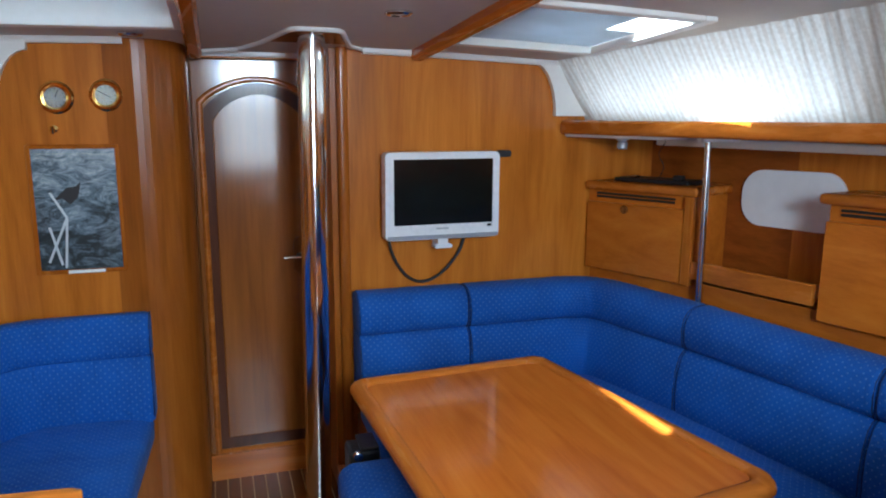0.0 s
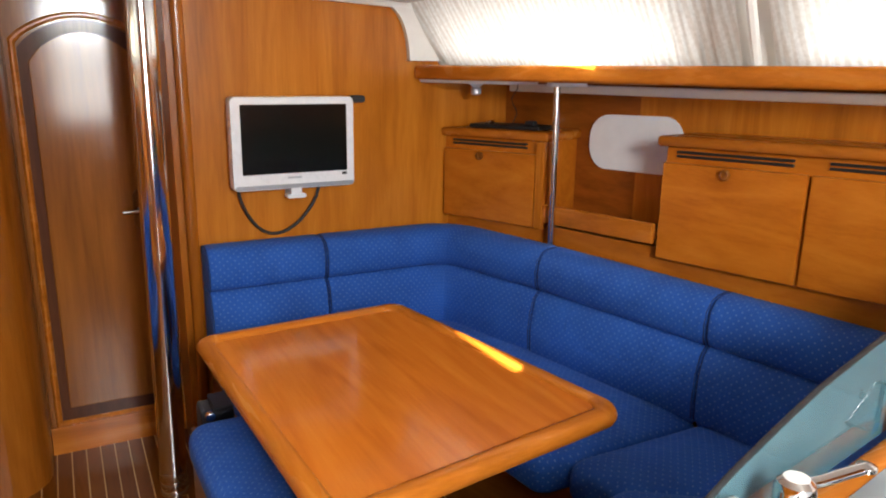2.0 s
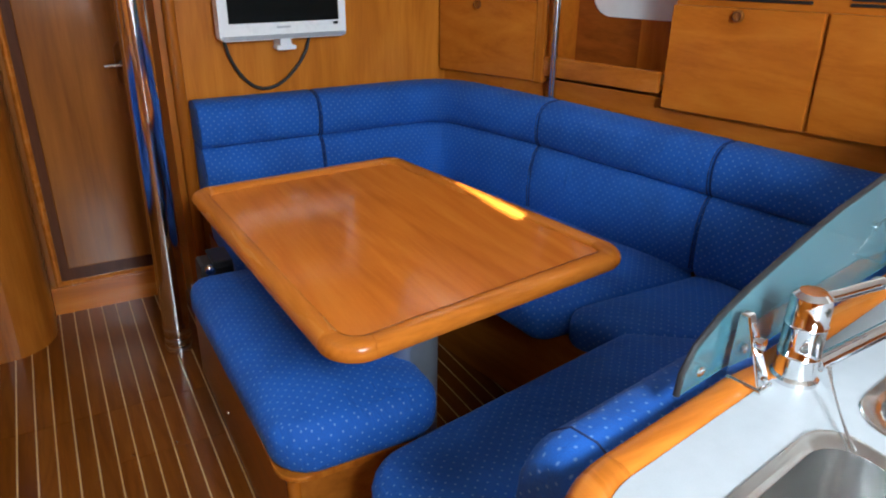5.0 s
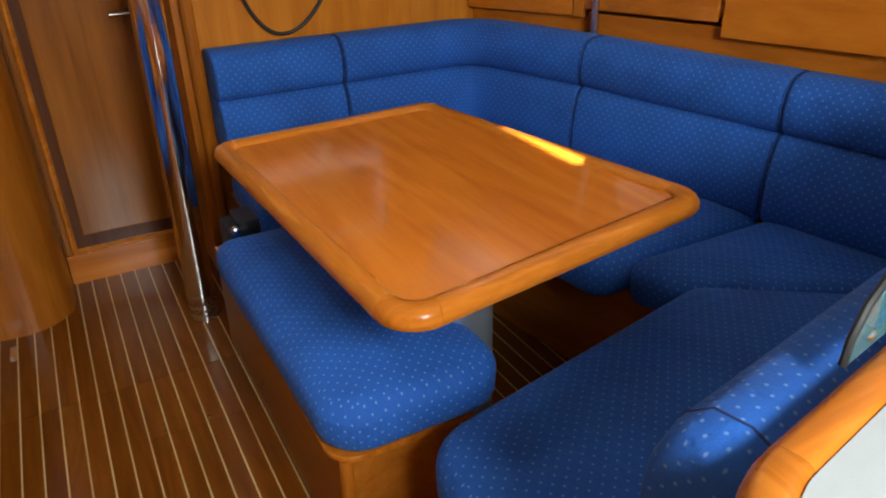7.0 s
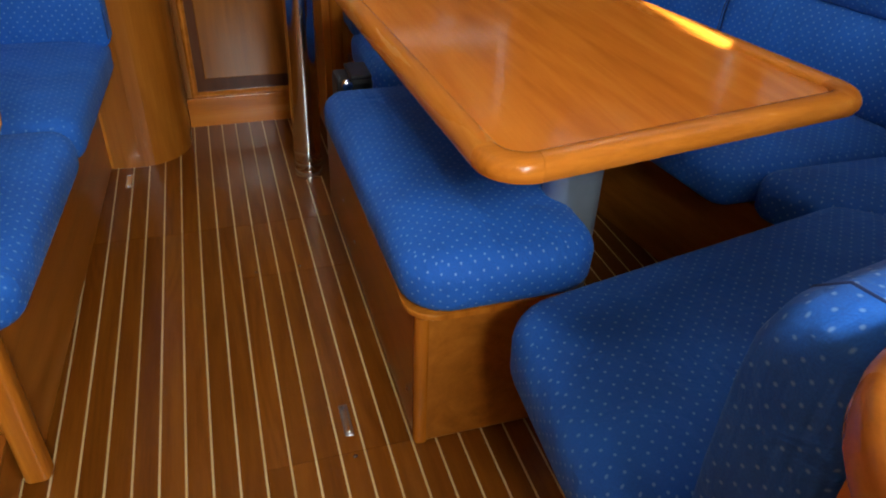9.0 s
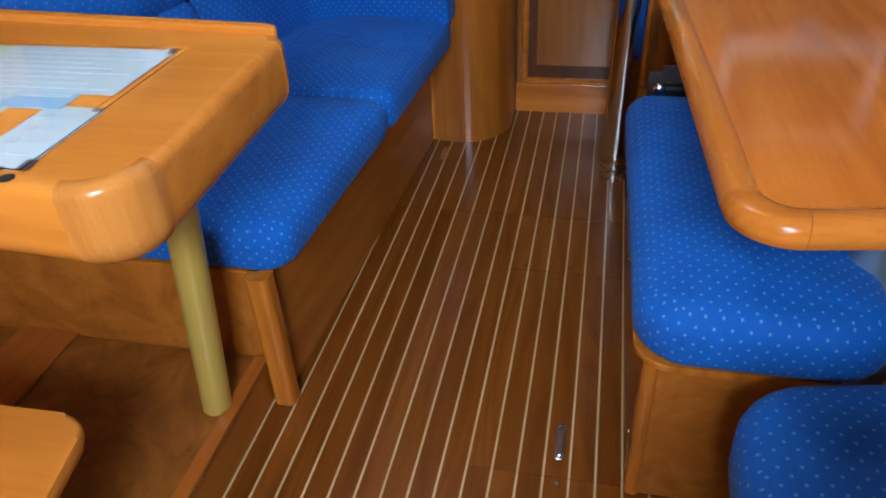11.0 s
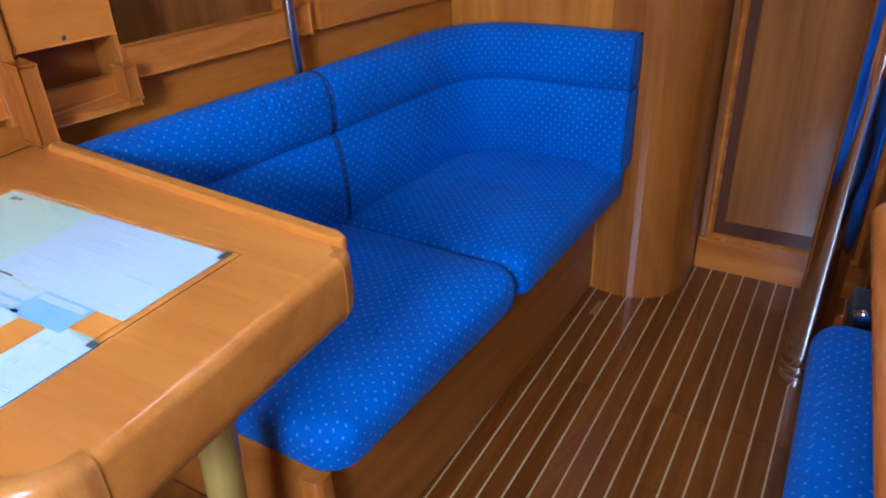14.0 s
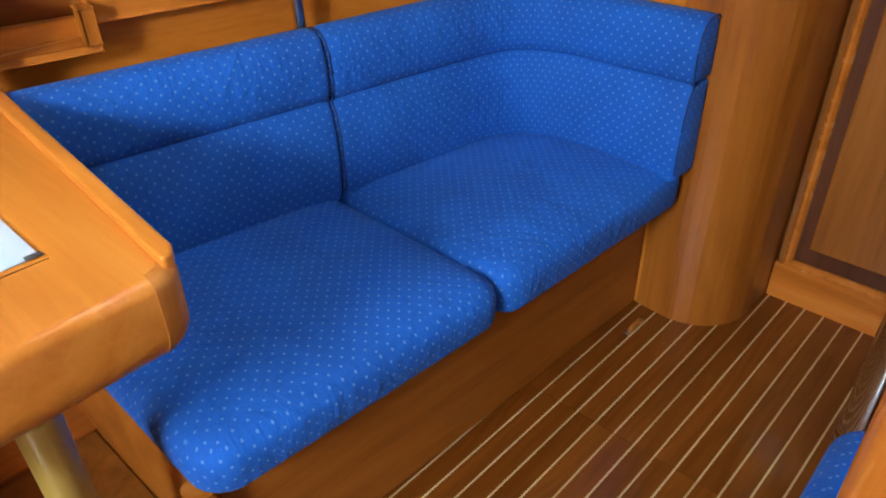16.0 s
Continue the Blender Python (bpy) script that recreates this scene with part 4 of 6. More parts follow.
tagged(part("trim_post_cove", tube([(x, y, ceil_z(x, y) - 0.004) for x, y in bent(edge, 0.03)], 0.009, 10), M_WHITE, None, "", True), "white moulded edge of the headliner round the mast post", "trim", kind="structure")

# ---- saloon table ----
table = thing("saloon_table", "varnished cherry saloon table with raised rounded fiddle rim", "table")
TZ = 0.739
TC = [(0.283, 2.030), (0.335, 1.038), (1.098, 1.150), (0.935, 2.075)]
outer = rounded(TC, [0.05, 0.075, 0.065, 0.05], 14)
inner = rounded([(0.330, 1.985), (0.378, 1.089), (1.046, 1.195), (0.892, 2.026)], [0.03, 0.04, 0.035, 0.03], 14)
part("tabletop", prism(inner, TZ - 0.028, TZ - 0.006, 0.0), M_TABLE, table)


def rim(o, i, z0, z1, parent, corner=15):
    """A raised edging in pieces: rails and corner blocks. corner: outline points in each rounded corner."""
    n = len(o)
    prof = ((0.10, z0), (0.0, z0 + 0.010), (0.0, z1 - 0.020), (0.05, z1 - 0.011), (0.16, z1 - 0.004), (0.32, z1), (0.72, z1), (0.92, z1 - 0.004), (1.0, z1 - 0.010), (1.0, z0))
    for start in range(0, n, corner):
        for name, ids, gap in (("edge_corner", [k % n for k in range(start, start + corner)], 0.0), ("edge_rail", [start + corner - 1, (start + corner) % n], 0.0006)):
            bm = bmesh.new()
            rows = []
            ends = [Vector(o[k]) for k in ids]
            run = (ends[-1] - ends[0]).normalized() * gap
            for e, k in enumerate(ids):
                sh = run if e == 0 else (-run if e == len(ids) - 1 else run * 0)
                rows.append([bm.verts.new((o[k][0] + (i[k][0] - o[k][0]) * s + sh.x, o[k][1] + (i[k][1] - o[k][1]) * s + sh.y, z)) for s, z in prof])
            for a, b in zip(rows, rows[1:]):
                for k in range(len(prof)):
                    bm.faces.new((a[k], a[(k + 1) % len(prof)], b[(k + 1) % len(prof)], b[k]))
            bm.faces.new(rows[0])
            bm.faces.new(rows[-1][::-1])
            across = abs(o[ids[-1]][0] - o[ids[0]][0]) > abs(o[ids[-1]][1] - o[ids[0]][1])
            me = part(name, bm, M_TRIM_X if across else M_TRIM_Y, parent, "", True).data
            for f in me.polygons[-2:]:
                f.use_smooth = False


rim(outer, inner, TZ - 0.030, TZ + 0.006, table)
leg_o = rounded([(0.60, 1.36), (0.72, 1.36), (0.72, 1.44), (0.60, 1.44)], 0.035, 6)
part("leg", prism(leg_o, 0.03, TZ - 0.05, 0.003), M_ALU, table, "oval grey aluminium pedestal", True)
part("foot_plate", prism(rounded([(0.56, 1.31), (0.76, 1.31), (0.76, 1.49), (0.56, 1.49)], 0.05, 6), 0.0, 0.03, 0.006), M_ALU, table)
part("top_bracket", prism(rounded([(0.50, 1.25), (0.82, 1.25), (0.82, 1.75), (0.50, 1.75)], 0.03, 4), TZ - 0.055, TZ - 0.032, 0.004), M_ALU, table)

M_BASE = wood("settee_base_veneer", (0.21, 0.058, 0.006), (0.31, 0.092, 0.009), (0.39, 0.125, 0.014), grain="y", rough=0.3, vary=0.05, figure=0.3)
# ---- central bench ----
bench = thing("centre_bench", "cherry bench with blue dotted seat cushion beside the table", "bench")
part("bench_box", box(0.288, 0.548, 1.232, 2.28, 0.004, 0.342, 0.006), M_BASE, bench)
part("corner_post", prism(rounded([(0.285, 1.229), (0.315, 1.229), (0.315, 1.262), (0.285, 1.262)], 0.012, 5), 0.004, 0.341, 0.0), M_TRIM_Z, bench, "", True)
lip = rounded([(0.268, 2.06), (0.268, 1.217), (0.60, 1.217), (0.60, 2.06)], [0.02, 0.06, 0.05, 0.02], 6)
part("seat_board", prism(lip, 0.343, 0.356, 0.004), M_PANEL_Z, bench)
part("cushion", seat_cushion(rounded([(0.252, 2.06), (0.268, 1.205), (0.650, 1.205), (0.650, 2.06)], [0.05, 0.09, 0.09, 0.05], 6), 0.357, 0.475, 0.05), M_BLUE, bench, "blue dotted upholstery", True)
stud = lathe([(0.006, 0), (0.006, 0.002), (0.003, 0.004)], 12)
for y, z in ((1.30, 0.10), (1.87, 0.10)):
    part("stud", lathe([(0.006, 0), (0.006, 0.002), (0.003, 0.004)], 12, pose(0.288, y, z, 0, -90)), M_STEEL, bench, "", True)

# table pivot gear at the foot of the bench
gear = thing("table_bracket", "black folding table bracket with chrome knob and red catch", "bracket")
part("body", box(0.30, 0.40, 2.10, 2.20, 0.357, 0.47, 0.012), M_BLACK, gear)
part("knob", lathe([(0.013, 0), (0.016, 0.012), (0.014, 0.02), (0.005, 0.024)], 20, pose(0.325, 2.10, 0.462, 90)), M_CHROME, gear, "", True)
part("catch", box(0.293, 0.33, 2.085, 2.11, 0.372, 0.392, 0.004), M_RED, gear, "red plastic catch")
part("cap", box(0.335, 0.395, 2.09, 2.20, 0.471, 0.485, 0.005), M_BLACK, gear)

# ---- starboard U settee ----
PROF = [(0.095, 0.440), (0.116, 0.470), (0.120, 0.54), (0.114, 0.61), (0.098, 0.665), (0.082, 0.684), (0.071, 0.692), (0.082, 0.701), (0.092, 0.722), (0.096, 0.765),
        (0.088, 0.805), (0.066, 0.833), (0.034, 0.845), (-0.02, 0.846), (-0.048, 0.835), (-0.060, 0.805), (-0.060, 0.44)]
S_LINE = [(0.425, 2.660), (1.440, 2.664), (1.585, 2.150), (1.722, 1.472), (1.838, 0.890), (1.62, 0.795), (0.375, 0.560)]


full = bent(S_LINE[:5], 0.22)


def stretch(line, a, b):
    """The part of a plan line between two of its lengths."""
    out, s = [], 0.0
    for p, q in zip(line, line[1:]):
        d = (q - p).length
        for want in (a, b):
            if s <= want < s + d:
                out.append((want, p.lerp(q, (want - s) / d)))
        if a < s + d < b:
            out.append((s + d, q))
        s += d
    out.sort(key=lambda e: e[0])
    pts = [out[0][1]]
    for _, p in out[1:]:
        if (p - pts[-1]).length > 0.008:
            pts.append(p)
    return pts


def length_at(line, target):
    s, best, where = 0.0, 9, 0
    for p, q in zip(line, line[1:]):
        d = (q - p).length
        for k in range(11):
            e = (p.lerp(q, k / 10) - Vector(target)).length
            if e < best:
                best, where = e, s + d * k / 10
        s += d
    return where


total = sum((b - a).length for a, b in zip(full, full[1:]))
marks = [0.0, length_at(full, (0.866, 2.662)), length_at(full, (1.592, 2.120)), length_at(full, (1.728, 1.448)), total]


def split_profile(profile, z):
    """The stitched groove parts a backrest into an upper roll and a lower panel."""
    front = [p for p in profile]
    g = min(range(len(front)), key=lambda k: abs(front[k][1] - z) + (0 if front[k][0] > 0 else 9))
    back = [p for p in front if p[0] < 0 and p[1] > z][-1]
    upper = front[g:]
    upper = [p for p in upper if p[1] >= z - 1e-6] + [(back[0], z + 0.001)]
    lower = front[:g + 1] + [(back[0], z), (back[0], front[0][1])]
    return lower, [(upper[0][0], z + 0.0005)] + upper[1:]


def backrest(line, profile, groove, label, group, soft=0.012):
    ob = thing("settee_backrest", label, "cushion", group)
    if groove:
        lower, upper = split_profile(profile, groove)
        part("lower_panel", back_cushion(line, lower, left=False, soft=soft, shrink=0.10 if soft < 0.02 else 0.15), M_BLUE, ob, "", True)
        part("upper_roll", back_cushion(line, upper, left=False, soft=soft, shrink=0.10 if soft < 0.02 else 0.15), M_BLUE, ob, "", True)
    else:
        part("cover", back_cushion(line, profile, left=False, soft=0.055, shrink=0.16), M_BLUE, ob, "", True)
        d = (line[-2] - line[-1]).normalized()
        pts = [(*(line[-1] + d * 0.054 + Vector((-d.y, d.x)) * dd), z) for dd, z in profile[1:-1]]
        part("seam", tube(pts, 0.0018, 8), M_PIPING, ob, "stitched end seam", True)
        return ob
    for p, q in ((line[0], line[1]), (line[-1], line[-2])):
        d = (q - p).normalized()
        side = Vector((d.y, -d.x)) if p is line[0] else Vector((-d.y, d.x))
        pts = [(*(p + d * 0.003 + side * (dd - 0.003)), z - 0.003) for dd, z in profile[1:-1]]
        part("piping", tube(pts, 0.0022, 8), M_PIPING, ob, "dark navy piping", True)
    return ob


for k, (a, b) in enumerate(zip(marks, marks[1:])):
    what = ("straight", "curved corner", "straight", "straight")[k]
    backrest(stretch(full, a + 0.003, b - 0.003), PROF, 0.692, "blue dotted %s settee backrest cushion with a stitched roll" % what, "settee backrests")
aft_line = bent([(1.80, 0.800), (1.70, 0.790), (0.425, 0.556)], 0.05)
APROF = [(0.06, 0.44), (0.075, 0.50), (0.08, 0.62), (0.078, 0.74), (0.072, 0.80), (0.058, 0.835), (0.03, 0.858), (-0.01, 0.860), (-0.04, 0.845), (-0.055, 0.81), (-0.058, 0.70), (-0.05, 0.44)]
backrest(aft_line, APROF, 0, "blue dotted aft backrest cushion against the galley", "settee backrests")

settee = thing("starboard_settee", "cherry plinth of the U-shaped settee", "settee base")
part("plinth_forward", prism([(0.44, 2.30), (1.06, 2.34), (1.02, 2.71), (0.44, 2.71)], 0.002, 0.33, 0.003), M_BASE, settee)
part("plinth_outboard", prism([(1.215, 1.30), (1.90, 1.40), (1.60, 2.71), (1.00, 2.71), (1.06, 2.30)], 0.002, 0.329, 0.003), M_BASE, settee)
part("plinth_aft", prism([(0.56, 0.58), (1.99, 0.83), (1.93, 1.36), (0.56, 1.10)], 0.002, 0.328, 0.003), M_BASE, settee)


def seat(outline, radii, label, z0=0.335, z1=0.452, r=0.045):
    ob = part("seat_cushion", seat_cushion(rounded(outline, [max(q, r + 0.008) for q in radii], 6), z0, z1, r), M_BLUE, None, "", True)
    return tagged(ob, label, "cushion", "seat cushions")


seat([(0.435, 2.63), (0.435, 2.22), (0.985, 2.24), (0.985, 2.63)], [0.03, 0.06, 0.03, 0.02], "blue dotted seat cushion along the forward bulkhead")
seat([(0.992, 2.63), (0.985, 2.17), (1.075, 1.445), (1.68, 1.435), (1.49, 2.62)], [0.02, 0.10, 0.03, 0.02, 0.1], "blue dotted outboard seat cushion of the settee")
seat([(1.118, 1.435), (1.205, 1.245), (1.78, 0.895), (1.69, 1.428)], [0.04, 0.06, 0.05, 0.02], "blue dotted corner seat cushion of the settee")
seat([(0.375, 0.66), (0.400, 1.105), (1.195, 1.255), (1.70, 0.885)], [0.10, 0.11, 0.07, 0.03], "blue dotted aft seat cushion beside the galley", z1=0.462)

# ---- starboard lockers, shelf and port light ----
def locker_knob(parent, m, y, z):
    k = part("door_knob", lathe([(0.013, 0), (0.017, 0.004), (0.017, 0.010), (0.012, 0.013), (0.011, 0.007), (0.004, 0.006)], 20, m @ Matrix.Translation((-0.020, y, z)) @ pose(0, 0, 0, 0, -90)), M_DOOR, parent, "round dark cherry finger pull", True)
    return k


def locker(m, y0, y1, z0, z1, doors, depth, label, name="wall_locker", ends=(1, 1)):
    """A run of cupboard along the hull side: y from aft to forward. doors: (y0, y1, knob y)."""
    ob = thing(name, label, "locker", "hull side lockers")
    part("body", box(0.006, depth, y0, y1, z0 - 0.0, z1 - 0.035, 0.003, 2, None, m), M_PANEL_Y, ob)
    part("top_moulding", box(-0.028, depth, y0 - 0.02 * ends[0], y1 + 0.02 * ends[1], z1 - 0.034, z1, 0.012, 3, None, m), M_TRIM_Y, ob, "rounded cherry top edge", True)
    for d0, d1, k in doors:
        d = part("door", box(-0.014, 0.005, d0 + 0.003, d1 - 0.003, z0 + 0.004, z1 - 0.085, 0.003, 2, None, m), M_PANEL_Y, ob)
        locker_knob(d, m, k, z1 - 0.105)
        g = bmesh.new()
        for dz in (0.050, 0.063):
            box(-0.003, 0.010, d0 + 0.05, d1 - 0.04, z1 - dz - 0.004, z1 - dz + 0.004, 0.002, 1, g, m)
        part("vent_slot", g, M_BLACK, ob, "dark slots of the louvre")
    return ob


def fwd(y):
    """Distance along the starboard side frame for a place at world y."""
    return (y - 2.153) / 0.981


STBD1 = Matrix(((0.932, -0.361, 0, 1.623), (0.361, 0.932, 0, 2.24), (0, -0.02, 1, 0), (0, 0, 0, 1)))
L1 = locker(STBD1, 0.0, 0.505, 0.885, 1.255, [(0.04, 0.500, 0.30)], 0.23, "cherry hull side locker with drop front and louvre slots", ends=(1, 0))
part("end_stile", box(-0.016, 0.004, 0.0, 0.038, 0.885, 1.22, 0.004, 2, None, STBD1), M_TRIM_Z, L1)
L2 = locker(STBD, fwd(-0.35), fwd(1.735), 0.872, 1.275, [(fwd(1.283), fwd(1.735), fwd(1.515)), (fwd(0.83), fwd(1.277), fwd(1.062)), (fwd(0.38), fwd(0.824), fwd(0.61)), (fwd(-0.07), fwd(0.374), fwd(0.16))], 0.19, "long cherry hull side locker with drop fronts and louvre slots", ends=(0, 1))
lb = part("lower_fascia", box(0.022, 0.045, fwd(0.2), fwd(2.25), 0.60, 0.90, 0.002, 2, None, STBD), M_PANEL_Y)
tagged(lb, "cherry fascia board behind the settee backrests", "trim", kind="structure")
niche = thing("open_shelf", "open cherry shelf niche with a fiddle rail", "shelf")
part("niche_floor", box(-0.002, 0.20, fwd(1.752), fwd(2.238), 0.925, 0.940, 0.002, 2, None, STBD), M_PANEL_Y, niche)
part("fiddle_rail", box(-0.010, 0.008, fwd(1.752), fwd(2.238), 0.915, 0.985, 0.005, 2, None, STBD), M_TRIM_Y, niche)
fas1 = part("lower_fascia", box(0.022, 0.045, 0.0, 0.50, 0.60, 0.905, 0.002, 2, None, STBD1), M_PANEL_Y)
tagged(fas1, "cherry fascia board under the forward locker", "trim", kind="structure")

pl = thing("window_port_light", "oval hull port light covered with a white panel", "window", kind="structure")
ov = rounded([(fwd(1.80), 1.118), (fwd(2.200), 1.118), (fwd(2.200), 1.322), (fwd(1.80), 1.322)], 0.085, 8)
bm = bmesh.new()
a = [bm.verts.new(at(STBD, 0.195, y, z)) for y, z in ov]
b = [bm.verts.new(at(STBD, 0.215, y, z)) for y, z in ov]
bm.faces.new(a)
bm.faces.new(b[::-1])
for i in range(len(ov)):
    bm.faces.new((a[i], b[i], b[(i + 1) % len(ov)], a[(i + 1) % len(ov)]))
part("cover", bm, M_PORT, pl)
hb = part("hull_board", box(0.212, 0.232, fwd(-0.4), fwd(2.71), 0.80, 1.44, 0.0, 2, None, STBD), M_LINING)
tagged(hb, "dark cherry board lining the hull side", "trim", kind="structure")

SH_ = Matrix(((0.975, -0.223, 0, 1.285), (0.223, 0.975, 0, 2.72), (0, 0, 1, 0), (0, 0, 0, 1)))
tray = thing("black_tray", "low black tray with wires on the forward locker", "tray")
part("tray_body", box(0.03, 0.15, 0.06, 0.40, 1.2565, 1.272, 0.004, 2, None, STBD1), M_BLACK, tray)
part("plug", box(0.05, 0.08, 0.10, 0.14, 1.2725, 1.29, 0.004, 2, None, STBD1), M_BLACK, tray)
part("plug", box(0.04, 0.07, 0.30, 0.33, 1.2725, 1.285, 0.004, 2, None, STBD1), M_STEEL, tray)
wire = [at(STBD1, 0.09 + 0.01 * math.sin(k), 0.22 + 0.008 * math.cos(k * 1.3), 1.273 + 0.02 * k) for k in range(9)]
tagged(part("wire", tube(wire, 0.002, 6), M_BLACK, None, "", True), "thin black wire rising from the locker to the shelf", "cable")
rl = thing("reading_light", "small grey swivel reading light under the shelf", "light")
rp = at(SH_, 0.15, (2.50 - 2.72) / 0.975, 1.43)
part("lamp_base", lathe([(0.028, 0), (0.028, -0.008), (0.018, -0.014), (0.010, -0.022)], 20, Matrix.Translation(rp)), M_TV, rl, "", True)
part("lamp_head", lathe([(0.018, -0.020), (0.020, -0.026), (0.020, -0.044), (0.014, -0.048)], 20, Matrix.Translation(rp)), M_TVGREY, rl, "", True)
# side shelf under the windows
SH = Matrix(((0.975, -0.223, 0, 1.285), (0.223, 0.975, 0, 2.72), (0, -0.008, 1, 0), (0, 0, 0, 1)))


def fs(y):
    return (y - 2.72) / 0.975


shelf = thing("side_shelf", "long cherry-edged shelf under the cabin windows", "shelf", kind="structure")
part("shelf_edge", box(0.0, 0.030, fs(-1.2), fs(2.70), 1.437, 1.492, 0.012, 3, None, SH), M_TRIM_Y, shelf, "rounded varnished cherry edge", True)
part("shelf_board", box(0.030, 0.45, fs(-1.2), fs(2.70), 1.452, 1.466, 0.0, 2, None, SH), M_WHITE, shelf, "white shelf board")
part("liner_strip", box(0.335, 0.395, fs(-1.2), fs(2.50), 1.392, 1.422, 0.006, 2, None, SH), M_WHITE, shelf, "white hull liner strip")
part("shelf_moulding", box(0.032, 0.20, fs(2.22), fs(2.71), 1.425, 1.451, 0.010, 3, None, SH), M_WHITE, shelf, "white moulded underside")

pole = thing("grab_pole", "slim stainless grab pole between the settee and the shelf", "pole", "grab poles")
b0, b1 = Vector((1.612, 2.165, 0.60)), Vector((1.605, 2.172, 1.425))
part("pole_tube", tube([b0, b1], 0.0125, 20), M_STEEL, pole, "", True)
part("top_bracket", prism(rounded([(1.555, 2.145), (1.70, 2.115), (1.708, 2.150), (1.563, 2.185)], 0.012, 4), 1.425, 1.444, 0.004), M_TV, pole, "white plastic bracket")

# curtains on the starboard side
def curtain(y0, y1, label, z0=1.492):
    """A gathered curtain that slopes inboard towards the deckhead."""
    bm = bmesh.new()
    nu, nv = 150, 14
    rows = []
    for j in range(nv + 1):
        s = j / nv
        row = []
        for i in range(nu + 1):
            y = y0 + (y1 - y0) * i / nu
            wv = 0.004 * math.sin(y * 150 + 1.4 * math.sin(y * 17)) * (1 - 0.55 * math.sin(math.pi * s)) + 0.004 * math.sin(y * 61 + s * 1.5)
            p = at(CS, 0.12 - 0.17 * s - 0.010 + wv, y, 0)
            zt = min(1.90, ceil_z(p.x, p.y) + 0.02)
            row.append(bm.verts.new((p.x, p.y, z0 + (zt - z0) * s)))
        rows.append(row)
    for a, b in zip(rows, rows[1:]):
        for i in range(nu):
            bm.faces.new((a[i], a[i + 1], b[i + 1], b[i]))
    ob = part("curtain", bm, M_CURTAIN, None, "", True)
    return tagged(ob, label, "curtain", "cabin window curtains")


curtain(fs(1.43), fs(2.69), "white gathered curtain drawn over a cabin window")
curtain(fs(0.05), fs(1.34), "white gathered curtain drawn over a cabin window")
mull = bmesh.new()
q = [at(CS, 0.10, fs(1.385), 1.49), at(CS, 0.02, fs(1.385), 1.66), at(CS, -0.06, fs(1.385), 1.86)]
tagged(part("trim_window_mullion", tube(q, 0.014, 8), M_WHITE, None, "", True), "white mullion between the curtains", "trim", kind="structure")

# ---- television ----
tv = thing("television", "small white flat television switched off on the bulkhead", "television")
TVR = Matrix.Translation((0.771, 2.650, 1.208)) @ pose(0, 0, 0, 0, 0, 1)


def tvo(x0, x1, z0, z1, y0, y1, r=0.02):
    return upright(rounded([(x0, z0), (x1, z0), (x1, z1), (x0, z1)], r, 5), y0, y1, None, 0.004)


bm = tvo(-0.229, 0.229, -0.166, 0.166, -0.028, 0.03, 0.016)
bm.transform(TVR)
part("housing", bm, M_TV, tv)
bm = tvo(-0.196, 0.200, -0.108, 0.140, -0.031, -0.0285, 0.003)
bm.transform(TVR)
part("screen", bm, M_SCREEN, tv, "black glossy screen")
bm = tvo(-0.222, 0.226, -0.163, -0.148, -0.034, -0.0285, 0.005)
bm.transform(TVR)
part("speaker_bar", bm, M_TVGREY, tv, "silver strip")
bm = tvo(-0.03, 0.02, -0.128, -0.122, -0.030, -0.0285, 0.001)
bm.transform(TVR)
part("maker_mark", bm, M_TVGREY, tv)
bm = tvo(0.180, 0.198, -0.124, -0.114, -0.030, -0.0285, 0.001)
bm.transform(TVR)
part("sticker", bm, M_BLACK, tv)
bm = tvo(0.236, 0.29, 0.142, 0.168, 0.0, 0.03, 0.006)
bm.transform(TVR)
part("aerial_lug", bm, M_BLACK, tv, "black plastic lug")
bm = tvo(-0.015, 0.025, -0.205, -0.166, -0.01, 0.07, 0.006)
bm.transform(TVR)
arm = part("wall_arm", bm, M_TV, tv, "white swivel arm")
bm = tvo(-0.032, 0.040, -0.205, -0.190, -0.02, 0.02, 0.006)
bm.transform(TVR)
part("swivel_foot", bm, M_TV, arm)
cable = []
for k in range(25):
    s = k / 24
    cable.append((0.570 + 0.315 * s - 0.02 * math.sin(math.pi * s), 2.695, 1.045 - 0.185 * math.sin(math.pi * s) ** 0.62))
tagged(part("cable", tube(cable, 0.006, 10), M_BLACK, None, "", True), "black cable hanging in a loop under the television", "cable")

